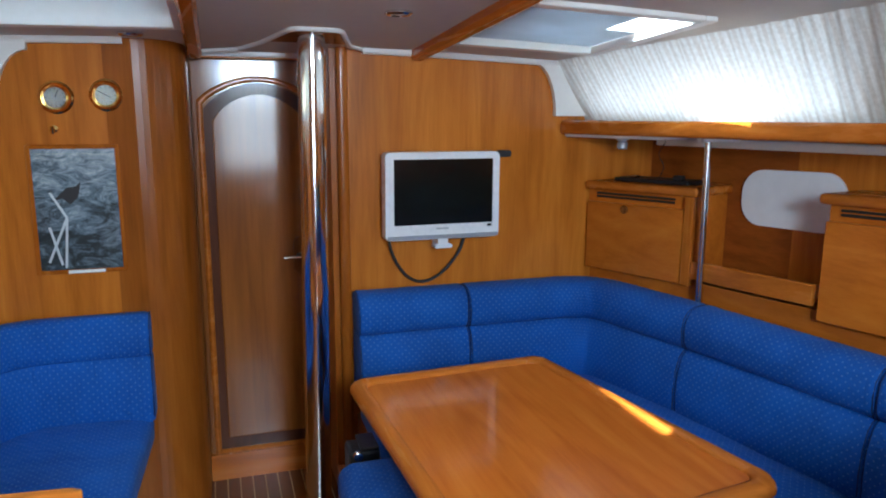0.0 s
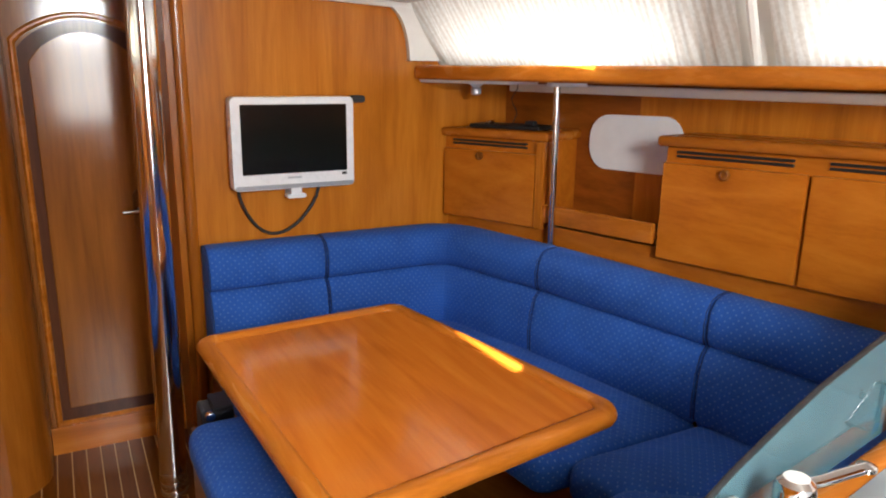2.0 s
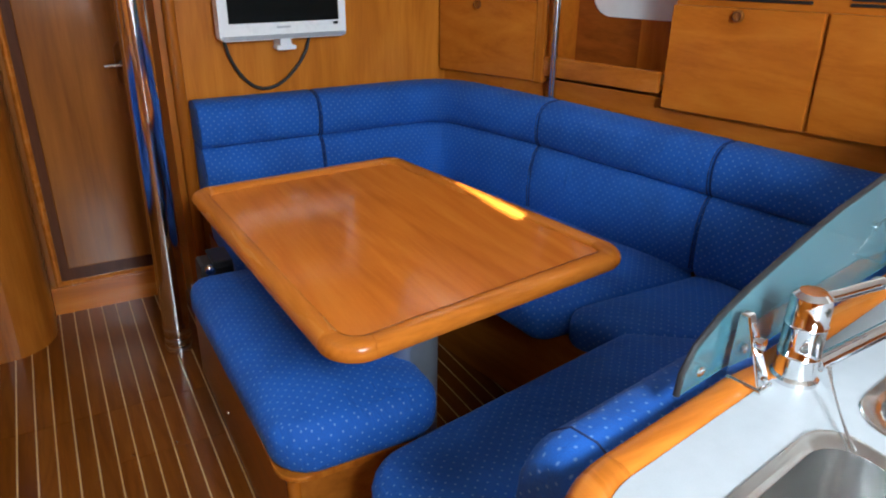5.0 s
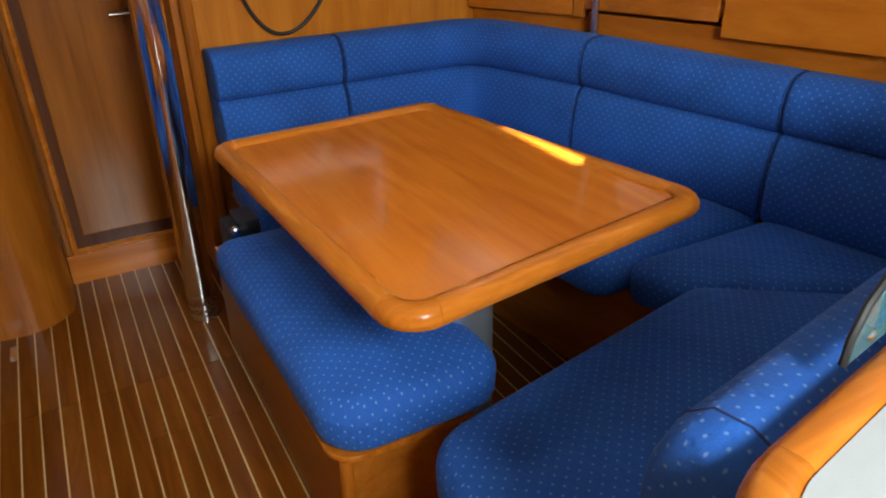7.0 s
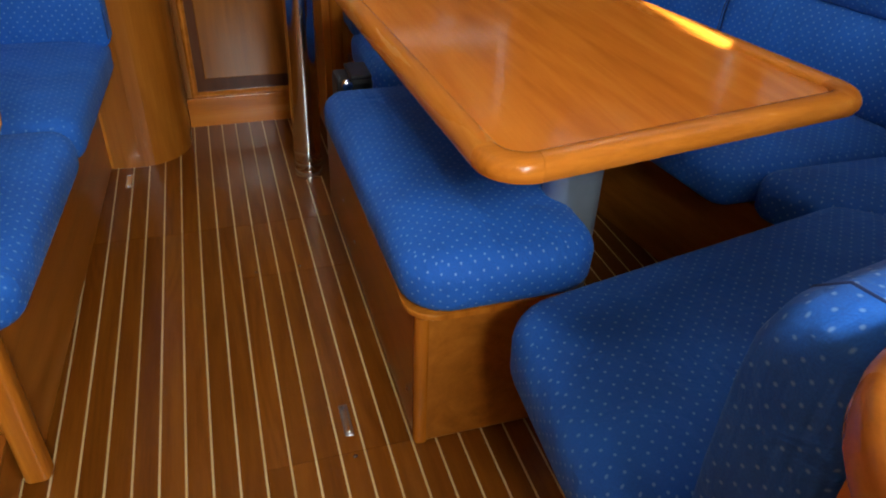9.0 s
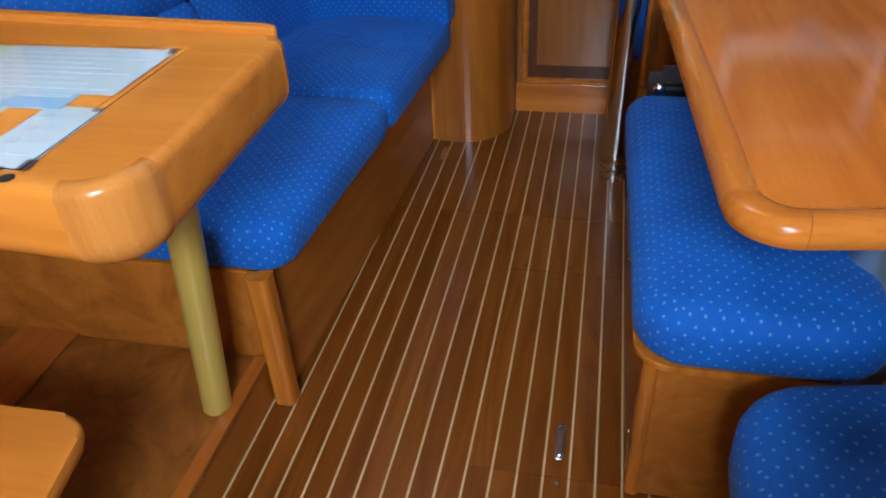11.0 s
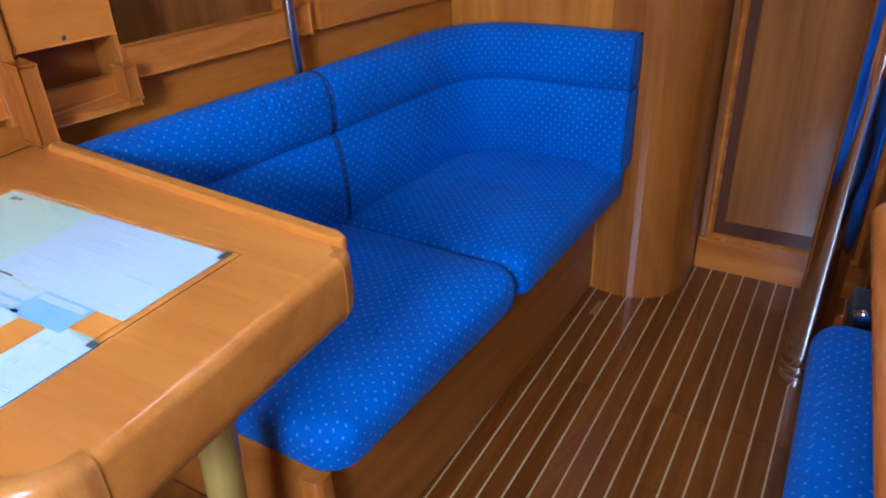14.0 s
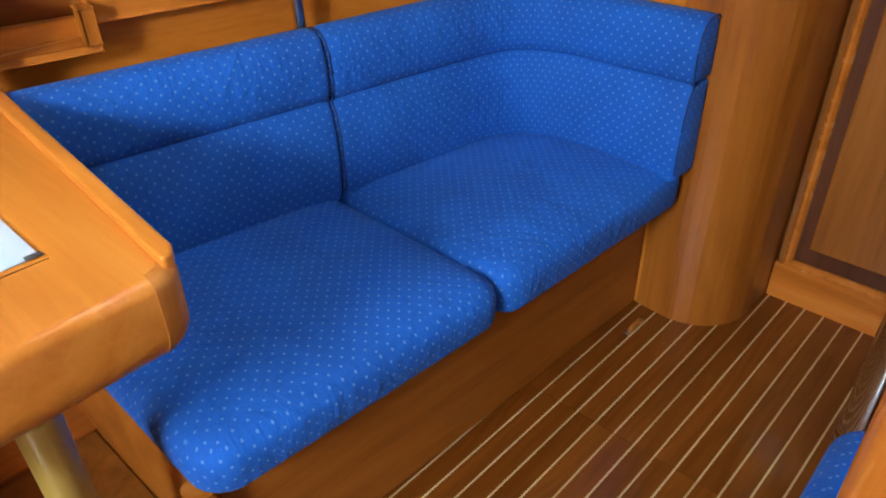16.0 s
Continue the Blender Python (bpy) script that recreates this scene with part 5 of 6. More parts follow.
# ---- port bulkhead: instruments, bell, picture ----
def instrument(x, z, label, hands_at):
    ob = thing("brass_clock", label, "clock", "brass bulkhead instruments")
    m = pose(x, BULK_P, z, 90)
    part("case", lathe([(0.052, 0), (0.053, 0.006), (0.046, 0.012), (0.045, 0.024), (0.040, 0.032), (0.033, 0.030), (0.033, 0.016)], 36, m), M_BRASS, ob, "", True)
    part("dial", lathe([(0.0325, 0.0165), (0.0325, 0.0175), (0.002, 0.0178)], 32, m), M_DIAL, ob)
    bm = bmesh.new()
    for ang, ln in hands_at:
        box(-0.0012, 0.0012, 0, ln, 0.019, 0.0195, 0, 1, bm, m @ pose(0, 0, 0, 0, 0, ang))
    part("pointer", bm, M_INK, ob)
    bm = bmesh.new()
    for k in range(12):
        box(-0.0008, 0.0008, 0.024, 0.030, 0.018, 0.0185, 0, 1, bm, m @ pose(0, 0, 0, 0, 0, 30 * k))
    part("minute_track", bm, M_INK, ob)
    part("glass", lathe([(0.033, 0.024), (0.033, 0.0255), (0.02, 0.027), (0.002, 0.0275)], 32, m), M_CLEAR, ob, "", True)


instrument(-0.535, 1.563, "round brass barometer on the bulkhead", [(-20, 0.024)])
instrument(-0.385, 1.572, "round brass ship clock on the bulkhead", [(-120, 0.016), (60, 0.024)])
bell = thing("brass_hook", "small brass coat hook on the bulkhead", "hook")
part("rose", lathe([(0.013, 0), (0.013, 0.004), (0.007, 0.008)], 18, pose(-0.55, BULK_P, 1.462, 90)), M_BRASS, bell, "", True)
part("peg", tube([(-0.55, BULK_P, 1.462), (-0.55, BULK_P - 0.025, 1.452), (-0.55, BULK_P - 0.035, 1.470)], 0.006, 10), M_BRASS, bell, "", True)
pic = thing("framed_picture", "framed sea photograph under glass on the bulkhead", "picture")
X0, X1, Z0, Z1 = -0.640, -0.360, 0.980, 1.412
part("photo", box(X0 + 0.012, X1 - 0.012, BULK_P - 0.009, BULK_P - 0.006, Z0 + 0.014, Z1 - 0.012, 0), M_PHOTO, pic)
fr = bmesh.new()
for a in ((X0, X0 + 0.014, Z0, Z1), (X1 - 0.014, X1, Z0, Z1), (X0 + 0.014, X1 - 0.014, Z0, Z0 + 0.014), (X0 + 0.014, X1 - 0.014, Z1 - 0.014, Z1)):
    box(a[0], a[1], BULK_P - 0.014, BULK_P - 0.001, a[2], a[3], 0.003, 2, fr)
part("frame", fr, M_TRIM_Z, pic)
dk = [(-0.545, 1.235), (-0.52, 1.215), (-0.495, 1.24), (-0.485, 1.29), (-0.50, 1.275), (-0.53, 1.27), (-0.575, 1.225)]
part("printed_dark_shape", upright(dk, BULK_P - 0.0098, BULK_P - 0.0092), M_PHOTODARK, pic)
bm = bmesh.new()
for p, q2 in (((-0.60, 1.02), (-0.535, 1.17)), ((-0.535, 1.17), (-0.58, 1.255)), ((-0.59, 1.14), (-0.56, 1.01)), ((-0.535, 1.17), (-0.55, 1.0))):
    d = (Vector(q2) - Vector(p)).normalized()
    s = Vector((-d.y, d.x)) * 0.004
    o = [(p[0] + s.x, p[1] + s.y), (q2[0] + s.x, q2[1] + s.y), (q2[0] - s.x, q2[1] - s.y), (p[0] - s.x, p[1] - s.y)]
    upright(o, BULK_P - 0.0104, BULK_P - 0.0099, bm)
part("printed_rail", bm, M_PHOTOPALE, pic)
part("caption_plate", box(-0.545, -0.43, BULK_P - 0.016, BULK_P - 0.0142, Z0 + 0.001, Z0 + 0.012, 0.001), M_DIAL, pic)

# ---- port settee ----
ps = thing("port_settee", "cherry settee base on the port side", "settee base")
base = [(-0.452, 1.362), (-0.398, 2.655), (-1.0, 2.69), (-1.15, 1.362)]
part("front_panel", prism(base, 0.002, 0.352, 0.004), M_BASE, ps)
part("corner_post", prism(rounded([(-0.475, 1.335), (-0.425, 1.335), (-0.425, 1.385), (-0.475, 1.385)], 0.016, 5), 0.003, 0.352), M_TRIM_Z, ps, "rounded upright corner post", True)
seat([(-0.388, 1.350), (-0.345, 1.985), (-0.91, 1.995), (-1.01, 1.365)], [0.065, 0.02, 0.03, 0.03], "blue dotted port settee seat cushion", 0.354, 0.465, 0.045)
seat([(-0.345, 1.991), (-0.312, 2.650), (-0.66, 2.66), (-0.86, 2.50), (-0.91, 2.0)], [0.02, 0.05, 0.1, 0.1, 0.03], "blue dotted port settee seat cushion at the column", 0.354, 0.468, 0.04)
P_PROF = [(d * 0.62, 0.452 + (z - 0.44) * 0.945) for d, z in PROF]
pfull = bent([(-0.985, 1.425), (-0.892, 2.02), (-0.810, 2.624), (-0.296, 2.624)], 0.25)
ptotal = sum((b - a).length for a, b in zip(pfull, pfull[1:]))
pm = length_at(pfull, (-0.892, 2.005))
backrest(stretch(pfull, 0.0, pm - 0.003), P_PROF, P_PROF[6][1], "blue dotted port backrest cushion behind the chart table", "port backrests")
backrest(stretch(pfull, pm + 0.003, ptotal - 0.002), P_PROF, P_PROF[6][1], "blue dotted curved port backrest cushion at the bulkhead", "port backrests", 0.026)


# ---- port lockers ----
def pf(y):
    return (y - 2.0) / 0.981


PL1 = locker(PORT, pf(2.10), pf(2.64), 0.90, 1.25, [(pf(2.12), pf(2.63), pf(2.36))], 0.17, "cherry port hull side locker with drop front", ends=(1, 0))
PL2 = locker(PORT, pf(0.0), pf(1.44), 0.885, 1.25, [(pf(0.95), pf(1.40), pf(1.18)), (pf(0.5), pf(0.945), pf(0.7))], 0.17, "cherry port locker above the chart table", ends=(0, 0))
part("stile", prism(rounded([(-0.018, pf(1.395)), (0.02, pf(1.395)), (0.02, pf(1.44)), (-0.018, pf(1.44))], 0.010, 4), 0.872, 1.215, 0, 3, None, PORT), M_TRIM_Z, PL2, "rounded pale upright stile", True)
fas = part("lower_fascia", box(0.03, 0.05, pf(0.5), pf(2.64), 0.60, 0.905, 0.002, 2, None, PORT), M_PANEL_Y)
tagged(fas, "cherry fascia board behind the port backrests", "trim", kind="structure")
pn = thing("open_shelf", "open cherry shelf niche with a broad fiddle rail", "shelf")
part("niche_floor", box(0.0, 0.17, pf(1.632), pf(2.094), 0.905, 0.918, 0.002, 2, None, PORT), M_PANEL_Y, pn)
part("fiddle_rail", box(-0.010, 0.010, pf(1.632), pf(2.094), 0.900, 0.965, 0.005, 2, None, PORT), M_TRIM_Y, pn)
# Back kept dark so the niche's inner shade sits in its colour.
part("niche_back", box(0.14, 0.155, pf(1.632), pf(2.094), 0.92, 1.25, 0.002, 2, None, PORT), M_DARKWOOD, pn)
hold = thing("book_rack", "open cherry rack recessed in the locker front, empty", "rack")
part("head_panel", box(-0.006, 0.17, pf(1.442), pf(1.628), 0.992, 1.215, 0.003, 2, None, PORT), M_PANEL_Y, hold)
part("head_moulding", box(-0.028, 0.17, pf(1.442), pf(1.645), 1.216, 1.25, 0.012, 3, None, PORT), M_TRIM_Y, hold, "rounded cherry top edge", True)
# Darker veneer than the rack's front: recess shade put into the colour.
part("rack_back", box(0.085, 0.10, pf(1.442), pf(1.618), 0.885, 0.991, 0.0, 2, None, PORT), M_LINING, hold, "darker recessed back")
part("side_cheek", box(-0.004, 0.17, pf(1.619), pf(1.629), 0.872, 0.991, 0.002, 2, None, PORT), M_PANEL_Z, hold)
part("rack_floor", box(-0.040, 0.17, pf(1.446), pf(1.629), 0.856, 0.871, 0.003, 2, None, PORT), M_TRIM_Y, hold)
part("end_block", box(-0.085, -0.015, pf(1.412), pf(1.444), 0.845, 0.985, 0.004, 2, None, PORT), M_TRIM_Z, hold)
part("end_block", box(-0.046, -0.005, pf(1.605), pf(1.63), 0.8715, 0.935, 0.004, 2, None, PORT), M_TRIM_Z, hold)
part("screw", lathe([(0.005, 0), (0.005, 0.002), (0.002, 0.003)], 10, PORT @ Matrix.Translation((-0.006, pf(1.53), 1.004)) @ pose(0, 0, 0, 0, -90)), M_STEEL, hold, "", True)
pp = thing("grab_pole", "slim stainless grab pole behind the port settee", "pole", "grab poles")
part("pole_tube", tube([(-0.950, 2.020, 0.60), (-0.958, 2.016, 1.44)], 0.0125, 20), M_STEEL, pp, "", True)

psh = PORT
pshelf = thing("side_shelf", "long cherry-edged shelf under the port windows", "shelf", kind="structure")
part("shelf_edge", box(0.03, 0.06, pf(-1.2), pf(2.64), 1.437, 1.492, 0.012, 3, None, psh), M_TRIM_Y, pshelf, "rounded varnished cherry edge", True)
part("shelf_board", box(0.06, 0.4, pf(-1.2), pf(2.64), 1.452, 1.466, 0, 2, None, psh), M_WHITE, pshelf, "white shelf board")

M_INKGREY2 = plain("faint_grey_print", (0.385, 0.415, 0.455), 0.5)
M_CLIP = plain("dark_clip", (0.10, 0.10, 0.11), 0.35, metal=0.6)
# ---- chart table ----
nav = thing("chart_table", "thick cherry chart table with rounded edges and a raised back fiddle", "table")
NZ = 0.835
NO = rounded([(-0.287, 0.868), (-0.302, 1.366), (-1.085, 1.434), (-1.085, 0.918)], [0.075, 0.045, 0.01, 0.01], 8)
part("tabletop", slab(NO, NZ - 0.115, NZ, 0.045, 0.016), M_NAV, nav, "", True)
part("corner_block", edge_block(NO, 0, 8, NZ - 0.115, NZ, 0.045, 0.016), M_NAVEDGE, nav, "rounded solid corner block", True)
part("corner_block", edge_block(NO, 9, 17, NZ - 0.115, NZ, 0.045, 0.016), M_NAVEDGE, nav, "rounded solid corner block", True)
part("back_fiddle", slab(rounded([(-1.08, 1.435), (-0.337, 1.3705), (-0.318, 1.360), (-0.315, 1.346), (-1.08, 1.411)], [0, 0.018, 0.008, 0.006, 0], 6), NZ - 0.004, NZ + 0.013, 0.0, 0.0045), M_NAV, nav, "raised rounded fiddle", True)
part("finger_hole", lathe([(0.009, 0), (0.009, 0.0008)], 20, pose(-0.432, 0.889, NZ + 0.0002)), M_BLACK, nav, "dark finger hole")
lt, lb_ = Vector((-0.452, 1.200, NZ - 0.11)), Vector((-0.522, 1.213, 0.123))
part("leg", tube([lt, lt.lerp(lb_, 0.5), lb_], 0.029, 28), M_BRASSLEG, nav, "round golden metal leg", True)

chart = thing("chart", "printed chart and papers under a clear sheet", "chart")


def sheet(name, x0, x1, y0, y1, lift, material, parent):
    return part(name, prism([(x0, y0), (x1, y0), (x1, y1), (x0, y1)], NZ + lift, NZ + lift + 0.0006), material, parent)


sheet("backing_sheet", -0.905, -0.440, 0.905, 1.268, 0.0006, M_CHART, chart)
sheet("form", -0.704, -0.4385, 1.101, 1.2675, 0.0016, M_PAPER, chart)
sheet("form", -0.690, -0.556, 0.916, 1.092, 0.0016, M_PAPER, chart)
sheet("form", -0.506, -0.424, 0.905, 1.058, 0.0016, M_PAPER, chart)
sheet("photo_slip", -0.578, -0.484, 1.052, 1.1005, 0.0024, M_INKBLUE, chart)
sheet("slip_border", -0.572, -0.490, 1.086, 1.096, 0.0032, M_PAPER, chart)
sheet("wood_card", -0.4835, -0.4385, 1.064, 1.100, 0.0018, M_NAV, chart)
sheet("wood_card", -0.5555, -0.5065, 0.905, 1.0515, 0.0018, M_NAV, chart)
for k in range(8):
    sheet("print_line", -0.690, -0.455 - 0.04 * (k % 3), 1.115 + 0.018 * k, 1.1162 + 0.018 * k, 0.0024, M_INKGREY, chart)
for k in range(6):
    sheet("print_line", -0.682, -0.566 - 0.012 * (k % 2), 0.990 + 0.016 * k, 0.995 + 0.016 * k, 0.0024, M_INKBLUE if k > 3 else M_INKGREY2, chart)
for k in range(4):
    sheet("print_mark", -0.492, -0.478, 0.930 + 0.032 * k, 0.942 + 0.032 * k, 0.0024, M_INKGREY2, chart)
    sheet("print_mark", -0.465, -0.440, 0.934 + 0.032 * k, 0.938 + 0.032 * k, 0.0024, M_INKGREY2, chart)
for x, y, w, h in ((-0.880, 1.245, 0.010, 0.008), (-0.866, 1.248, 0.008, 0.005), (-0.852, 1.190, 0.012, 0.006), (-0.870, 1.180, 0.006, 0.006), (-0.885, 1.128, 0.030, 0.005), (-0.872, 1.135, 0.010, 0.010), (-0.845, 1.130, 0.010, 0.004), (-0.835, 1.138, 0.004, 0.008)):
    sheet("print_mark", x, x + w, y, y + h, 0.0016, M_INK, chart)
sheet("print_mark", -0.676, -0.640, 0.925, 0.929, 0.0024, M_INK, chart)
sheet("print_line", -0.700, -0.650, 1.1025, 1.1050, 0.0024, M_INK, chart)
for x0, x1, y0, y1 in ((-0.430, -0.418, 0.902, 0.925), (-0.470, -0.445, 0.900, 0.906), (-0.446, -0.436, 1.252, 1.270), (-0.436, -0.424, 1.050, 1.060)):
    sheet("corner_clip", x0, x1, y0, y1, 0.0030, M_CLIP, chart)
cover = part("clear_cover", box(-0.908, -0.421, 0.900, 1.271, NZ + 0.0045, NZ + 0.0058, 0), M_CLEARSHEET, chart, "clear plastic cover sheet")
cover.visible_shadow = False

# chart table surround: plinth, inboard seat
plat = thing("chart_table_plinth", "raised cherry plinth under the chart table", "plinth")
# Brown wood darkened further: dimness under the chart table is in its colour.
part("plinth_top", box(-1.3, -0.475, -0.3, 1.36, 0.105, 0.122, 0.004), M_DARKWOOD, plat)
part("plinth_face", box(-0.495, -0.480, -0.3, 1.36, 0.003, 0.104, 0.002), M_BASE, plat)
part("plinth_edge", box(-0.503, -0.473, -0.3, 1.358, 0.1225, 0.127, 0.002), M_LINING, plat)
# Thin board added to draw the paler patch on the plinth.
board = part("loose_board", prism([(-0.93, 0.86), (-0.94, 1.425), (-1.08, 1.46), (-1.095, 0.86)], 0.1225, 0.132, 0.002), M_LINING)
tagged(board, "thin board added for a paler patch under the chart table", "board")
ns = thing("navigator_seat", "pale cherry seat corner at the chart table", "seat")
part("seat_board", prism(rounded([(-0.500, 0.915), (-1.05, 0.90), (-1.05, 0.50), (-0.42, 0.50)], [0.05, 0.02, 0.02, 0.05], 6), 0.40, 0.425, 0.008), M_NAV, ns, "", True)
part("seat_box", box(-1.05, -0.56, 0.52, 0.80, 0.123, 0.399, 0.004), M_PANEL_Z, ns)
part("brace", tube([(-0.56, 0.84, 0.39), (-0.50, 0.80, 0.13)], 0.014, 10), M_TRIM_Z, ns, "", True)

# ---- galley counter ----
gal = thing("galley_counter", "pale laminate galley counter with rounded cherry edge", "counter")
CZ = 0.882
edge_o = [(0.31, 0.496), (1.90, 0.792), (2.15, -0.55), (0.31, -0.55)]
go = rounded(edge_o, [0.17, 0.06, 0.06, 0.06], 14)
gi = [(p[0] + w.x * 0.046, p[1] + w.y * 0.046) for p, w in zip(go, ring_inward(go))]
rim(go, gi, CZ - 0.045, CZ + 0.006, gal)
SINKS = [(0.47, 0.71, 0.16, 0.405), (0.775, 1.06, 0.18, 0.455)]
gb = bmesh.new()
outline = [gb.verts.new((x, y, CZ)) for x, y in gi]
edges = [gb.edges.new((outline[i], outline[(i + 1) % len(outline)])) for i in range(len(outline))]
G = Matrix.Translation((0, 0, 0))


def sink_outline(s, grow=0.0, r=0.05):
    x0, x1, y0, y1 = s
    o = rounded([(x0 - grow, y0 - grow), (x1 + grow, y0 - grow), (x1 + grow, y1 + grow), (x0 - grow, y1 + grow)], r, 6)
    return [(x, y + 0.186 * (x - (x0 + x1) / 2)) for x, y in o]


for s in SINKS:
    h = [gb.verts.new((x, y, CZ)) for x, y in sink_outline(s)]
    edges += [gb.edges.new((h[i], h[(i + 1) % len(h)])) for i in range(len(h))]
bmesh.ops.triangle_fill(gb, edges=edges, use_beauty=True)
got = bmesh.ops.extrude_face_region(gb, geom=gb.faces[:])
for v in [e for e in got["geom"] if isinstance(e, bmesh.types.BMVert)]:
    v.co.z -= 0.03
part("worktop", gb, M_COUNTER, gal)
body = prism([(0.40, 0.47), (1.80, 0.74), (2.05, -0.5), (0.40, -0.5)], 0.003, 0.60, 0.003)
part("cabinet", body, M_PANEL_Z, gal)
part("cabinet_front", prism([(0.38, 0.47), (0.42, 0.475), (0.42, -0.5), (0.38, -0.5)], 0.003, 0.835, 0.003), M_PANEL_Z, gal)
part("cabinet_back", prism([(0.425, 0.475), (1.80, 0.735), (1.80, 0.71), (0.425, 0.45)], 0.601, 0.835, 0.002), M_PANEL_Z, gal)
for s in SINKS:
    bm = bmesh.new()
    rows = []
    for g, z in ((0.016, CZ + 0.0005), (0.014, CZ + 0.003), (0.002, CZ + 0.003), (-0.004, CZ - 0.002), (-0.010, CZ - 0.10), (-0.022, CZ - 0.135), (-0.05, CZ - 0.148), (-0.085, CZ - 0.15)):
        rows.append([bm.verts.new((x, y, z)) for x, y in sink_outline(s, g, 0.05 if g > -0.03 else 0.03)])
    for a, b in zip(rows, rows[1:]):
        for k in range(len(a)):
            bm.faces.new((a[k], a[(k + 1) % len(a)], b[(k + 1) % len(b)], b[k]))
    bm.faces.new(rows[-1])
    sk = tagged(part("sink", bm, M_STEEL, None, "", True), "stainless steel sink bowl set in the counter", "sink", "galley sinks")
    cx, cy = (s[0] + s[1]) / 2, (s[2] + s[3]) / 2
    part("drain", lathe([(0.03, 0), (0.03, 0.003), (0.02, 0.004), (0.018, 0.001)], 24, pose(cx, cy, CZ - 0.1495)), M_CHROME, sk, "", True)

tap = thing("mixer_tap", "chrome single-lever mixer tap on the counter", "tap")
TX, TY = 0.770, 0.520
part("body", lathe([(0.030, 0), (0.030, 0.006), (0.026, 0.010), (0.026, 0.036), (0.027, 0.038), (0.0255, 0.040), (0.0255, 0.078), (0.0265, 0.080), (0.025, 0.082), (0.025, 0.108), (0.023, 0.118), (0.016, 0.124)], 36, pose(TX, TY, CZ)), M_CHROME, tap, "", True)
lv = part("lever", tube([(TX, TY, CZ + 0.112), (TX + 0.035, TY - 0.008, CZ + 0.113), (TX + 0.075, TY - 0.016, CZ + 0.118), (TX + 0.105, TY - 0.022, CZ + 0.121)], 0.008, 12), M_CHROME, tap, "", True)
part("lever_tip", lathe([(0.006, 0), (0.013, 0.003), (0.013, 0.009), (0.006, 0.012)], 18, pose(TX + 0.105, TY - 0.022, CZ + 0.115)), M_CHROME, lv, "", True)
part("spout", tube([(TX + 0.02, TY - 0.015, CZ + 0.022), (TX + 0.12, TY - 0.030, CZ + 0.050), (TX + 0.26, TY - 0.055, CZ + 0.090)], 0.011, 14), M_CHROME, tap, "long chrome spout", True)
ch = []
for k in range(30):
    s = k / 29
    ch.append((TX + 0.012 - 0.09 * s, TY - 0.034 - 0.10 * s, CZ + 0.03 - 0.02 * math.sin(math.pi * s * 0.6)))
bm = bmesh.new()
for p in ch:
    bmesh.ops.create_icosphere(bm, subdivisions=1, radius=0.0022, matrix=Matrix.Translation(p))
for k in range(26):
    bmesh.ops.create_icosphere(bm, subdivisions=1, radius=0.0022, matrix=Matrix.Translation((TX + 0.014 + 0.0006 * k, TY - 0.036 - 0.0012 * k, CZ + 0.03 - 0.0046 * k)))
part("bead_chain", bm, M_STEEL, tap, "bead chain of the sink plug", True)
plug = thing("sink_plug", "black rubber sink plug with a steel ring hanging by the sink", "plug")
part("stopper", lathe([(0.022, 0), (0.024, 0.004), (0.022, 0.016), (0.012, 0.018)], 24, pose(0.795, 0.435, CZ - 0.055, 0, 70, 10)), M_BLACK, plug, "", True)
part("ring", lathe([(0.019, 0.0165), (0.019, 0.020), (0.010, 0.021)], 24, pose(0.795, 0.435, CZ - 0.055, 0, 70, 10)), M_CHROME, plug, "", True)

screen = thing("glass_splash_screen", "tinted curved-end glass screen on the counter edge", "screen")
ps_ = [(0.600, 0.0), (0.604, 0.030), (0.625, 0.060), (0.67, 0.085), (0.73, 0.106), (0.79, 0.122), (0.86, 0.140), (0.95, 0.160), (1.10, 0.182), (1.30, 0.205), (1.88, 0.235), (1.88, 0.0)]
bm = bmesh.new()


def gp(x, h, off):
    return Vector((x - 0.186 * off, 0.5515 + 0.186 * (x - 0.60) + off, CZ + 0.005 + h))


a = [bm.verts.new(gp(x, h, 0.008)) for x, h in ps_]
b = [bm.verts.new(gp(x, h, 0.0)) for x, h in ps_]
bm.faces.new(a)
bm.faces.new(b[::-1])
for i in range(len(ps_)):
    bm.faces.new((a[i], b[i], b[(i + 1) % len(ps_)], a[(i + 1) % len(ps_)]))
bmesh.ops.bevel(bm, geom=[e for e in bm.edges if e.calc_length() > 0.011], offset=0.0015, segments=1, affect="EDGES")
part("glass_pane", bm, M_SCREENGLASS, screen, "tinted blue-green glass")
# Black tube added to draw the glass's dark edge.
part("edge_seal", tube([gp(x, h, 0.004) for x, h in ps_[:-1]], 0.0045, 8), M_BLACK, screen, "dark edge of the glass", True)
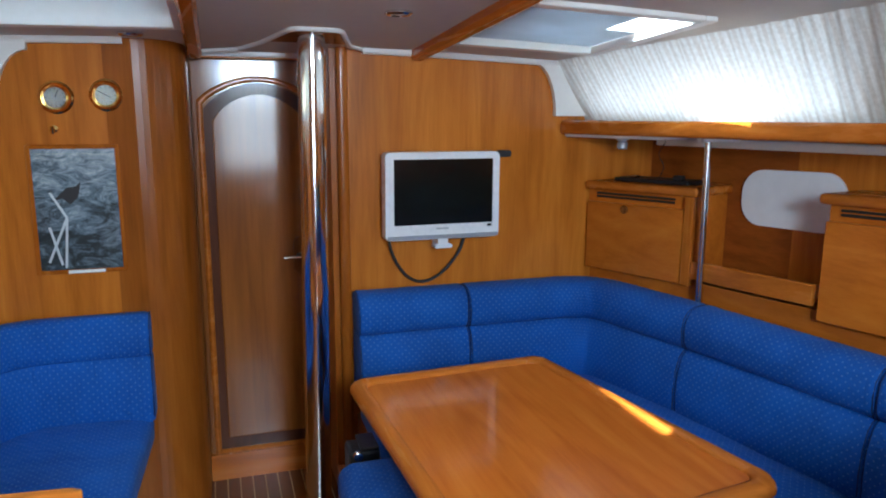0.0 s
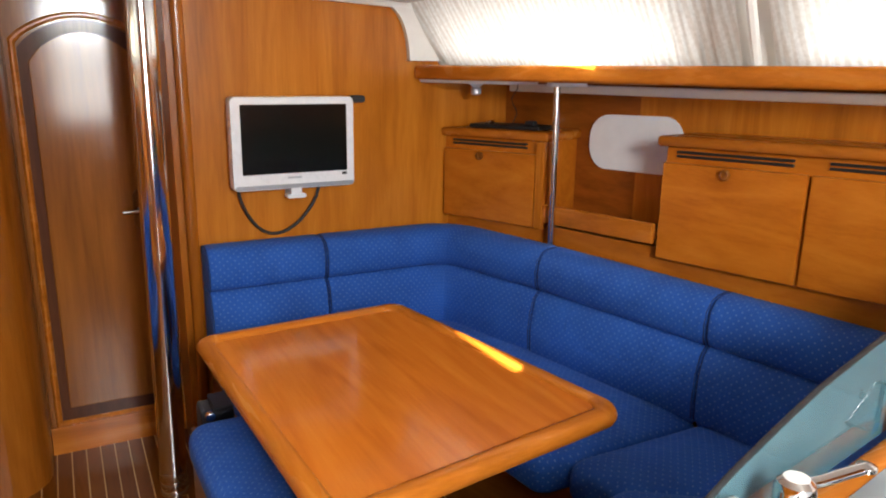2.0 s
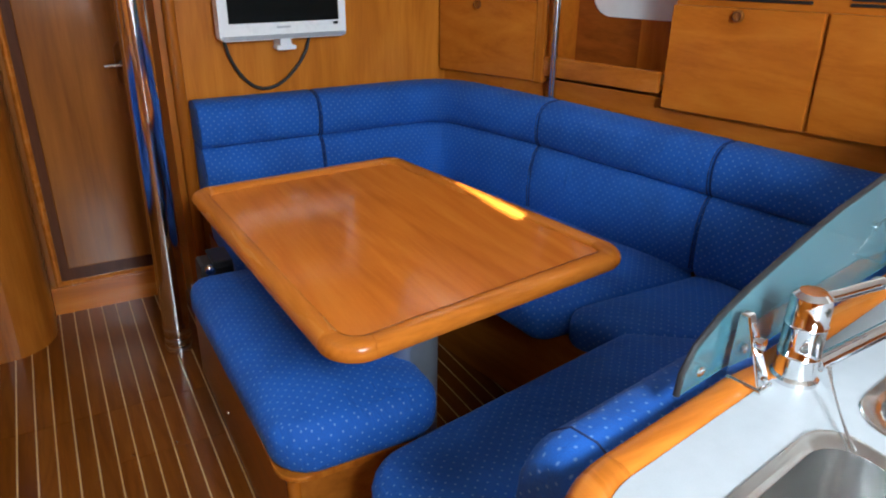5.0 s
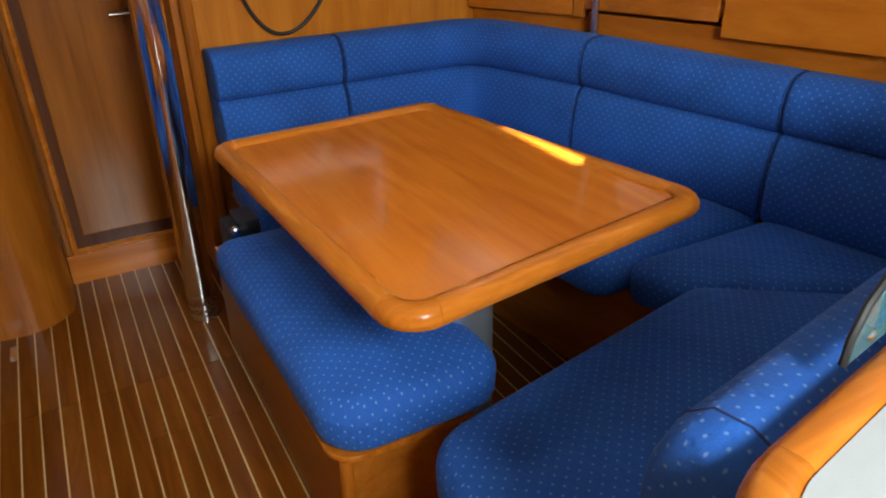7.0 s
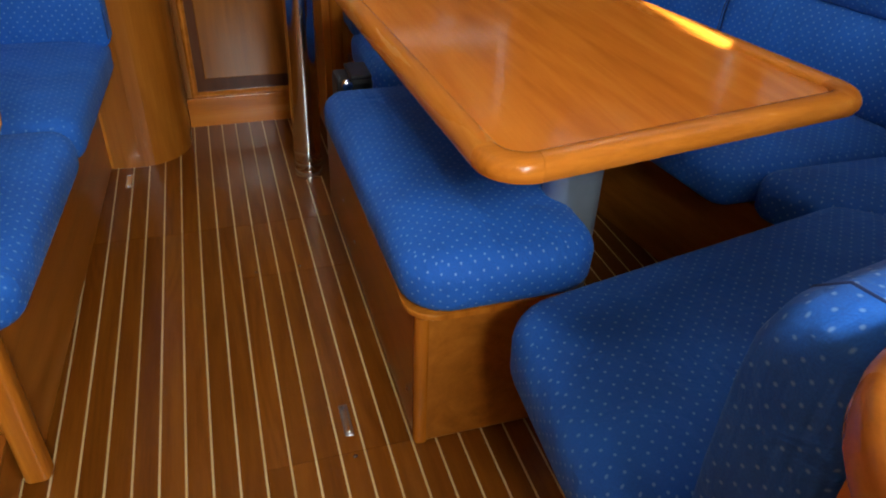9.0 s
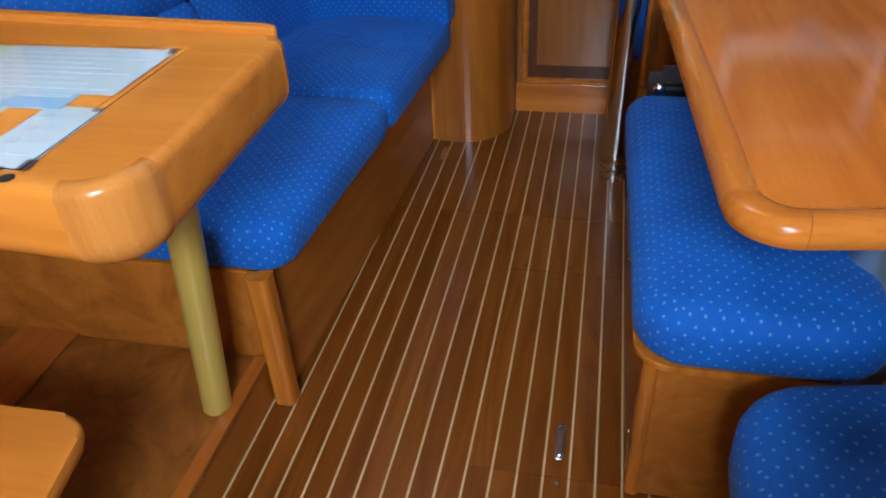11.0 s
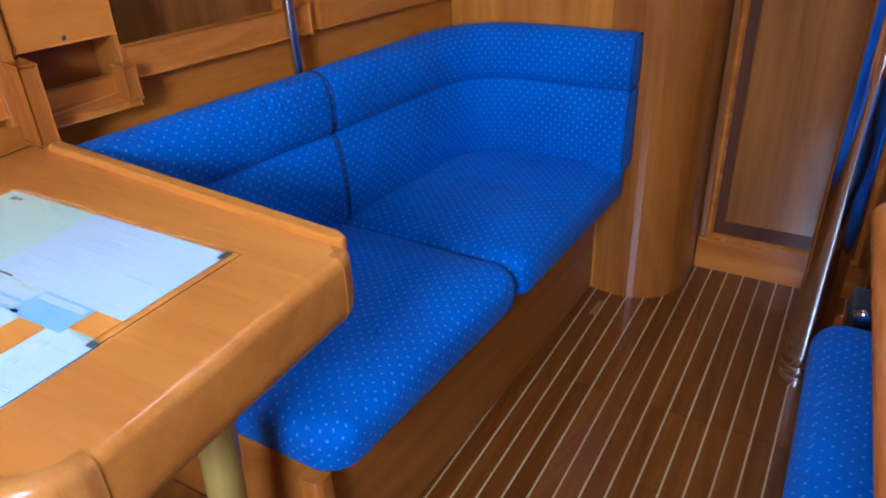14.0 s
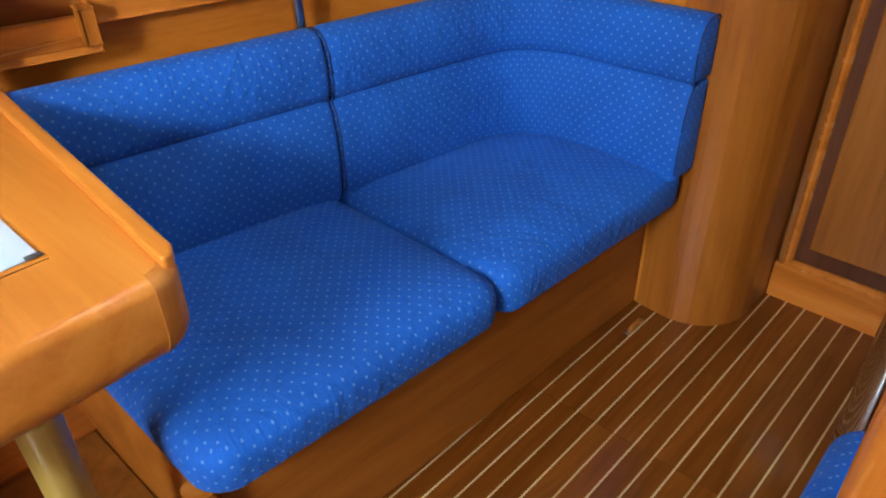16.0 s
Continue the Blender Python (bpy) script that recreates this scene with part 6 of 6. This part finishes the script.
for bx in (0.70, 1.215):
    k = thing("screen_bracket", "chrome clamp bracket holding the glass screen", "bracket", "glass clamps")
    by = 0.5515 + 0.186 * (bx - 0.60)
    mk = Matrix.Translation((bx, by - 0.006, CZ)) @ pose(0, 0, 0, 0, 0, 10.5)
    part("foot", box(-0.016, 0.016, -0.052, -0.004, 0.0005, 0.007, 0.002, 2, None, mk), M_CHROME, k)
    bm = bmesh.new()
    for v in ((-0.014, -0.048, 0.007), (0.014, -0.048, 0.007), (0.014, -0.004, 0.007), (-0.014, -0.004, 0.007), (-0.008, -0.016, 0.095), (0.008, -0.016, 0.095), (0.008, -0.004, 0.095), (-0.008, -0.004, 0.095)):
        bm.verts.new(mk @ Vector(v))
    bm.verts.ensure_lookup_table()
    for f in ((0, 1, 2, 3), (4, 5, 6, 7), (0, 1, 5, 4), (1, 2, 6, 5), (2, 3, 7, 6), (3, 0, 4, 7)):
        bm.faces.new([bm.verts[i] for i in f])
    bevelled(bm, bm.verts[:], 0.002)
    part("arm", bm, M_CHROME, k)
    part("thumb_screw", lathe([(0.005, 0), (0.005, 0.014), (0.008, 0.015), (0.008, 0.022)], 14, mk @ Matrix.Translation((0, -0.016, 0.062)) @ pose(0, 0, 0, 90)), M_CHROME, k, "", True)
for gx_ in (0.635,):
    part("fixing_stud", lathe([(0.007, 0), (0.007, 0.004), (0.003, 0.006)], 14, Matrix.Translation(gp(gx_, 0.024, 0.0)) @ pose(0, 0, 0, 90)), M_STEEL, screen, "", True)

# ---- sole planks, inlays and inspection panel, last ----
STRIP0, PITCH_X, INLAY = -0.428, 0.0508, 0.0040
JOINTS = [AFT, -0.35, 0.55, 1.247, 1.915, 2.19, 2.96]


def piece(name, x0, x1, y0, y1, z1, material):
    w, l = x1 - x0, y1 - y0
    key = (name, round(w, 3), round(l, 3))
    if key not in PIECES:
        bm = box(-w / 2, w / 2, -l / 2, l / 2, -0.012, 0, 0)
        bmesh.ops.recalc_face_normals(bm, faces=bm.faces[:])
        me = bpy.data.meshes.new(name)
        bm.to_mesh(me)
        bm.free()
        me.materials.append(material)
        PIECES[key] = me
    ob = new(name, PIECES[key])
    ob.location = ((x0 + x1) / 2, (y0 + y1) / 2, z1)
    ob.parent = floor
    return ob


PIECES = {}
for k in range(-2, 32):
    x = STRIP0 + PITCH_X * k
    inside = -0.03 < x + PITCH_X / 2 < 0.27
    ends = [AFT, 0.55, 2.19, 2.96] if not inside else [AFT, 0.55, 1.247, 1.915, 2.19, 2.96]
    for y0, y1 in zip(ends, ends[1:]):
        gap = 0.0006
        piece("plank", x + INLAY / 2 + 0.0003, x + PITCH_X - INLAY / 2 - 0.0003, y0 + gap, y1 - gap, random.uniform(-0.0006, 0.0), M_PLANK)
        piece("inlay_strip", x - INLAY / 2, x + INLAY / 2, y0 + gap, y1 - gap, 0.0002, M_HOLLY)


def floor_latch(x, y, label):
    ob = thing("floor_latch", label, "latch", "sole latches")
    part("plate", prism(rounded([(x - 0.010, y - 0.045), (x + 0.010, y - 0.045), (x + 0.010, y + 0.045), (x - 0.010, y + 0.045)], 0.004, 3), 0.0006, 0.0022, 0.0006), M_STEEL, ob)
    part("lever", prism(rounded([(x - 0.005, y - 0.036), (x + 0.005, y - 0.036), (x + 0.005, y + 0.028), (x - 0.005, y + 0.028)], 0.003, 3), 0.0023, 0.0045, 0.0008), M_CHROME, ob)
    part("screw", lathe([(0.003, 0), (0.003, 0.001), (0.001, 0.0015)], 10, pose(x, y + 0.038, 0.0022)), M_BLACK, ob)


floor_latch(0.159, 1.335, "flush steel lift ring of the sole inspection panel")
floor_latch(-0.338, 2.555, "flush steel latch in the sole by the settee")
for x, y in ((0.14, 1.935), (0.02, 1.935), (0.16, 1.235)):
    tagged(part("sole_screw", lathe([(0.005, 0), (0.005, 0.0008), (0.002, 0.0014)], 14, pose(x, y, 0.0008)), M_STEEL, None, "", True), "small steel screw in the sole", "screw", "sole screws")
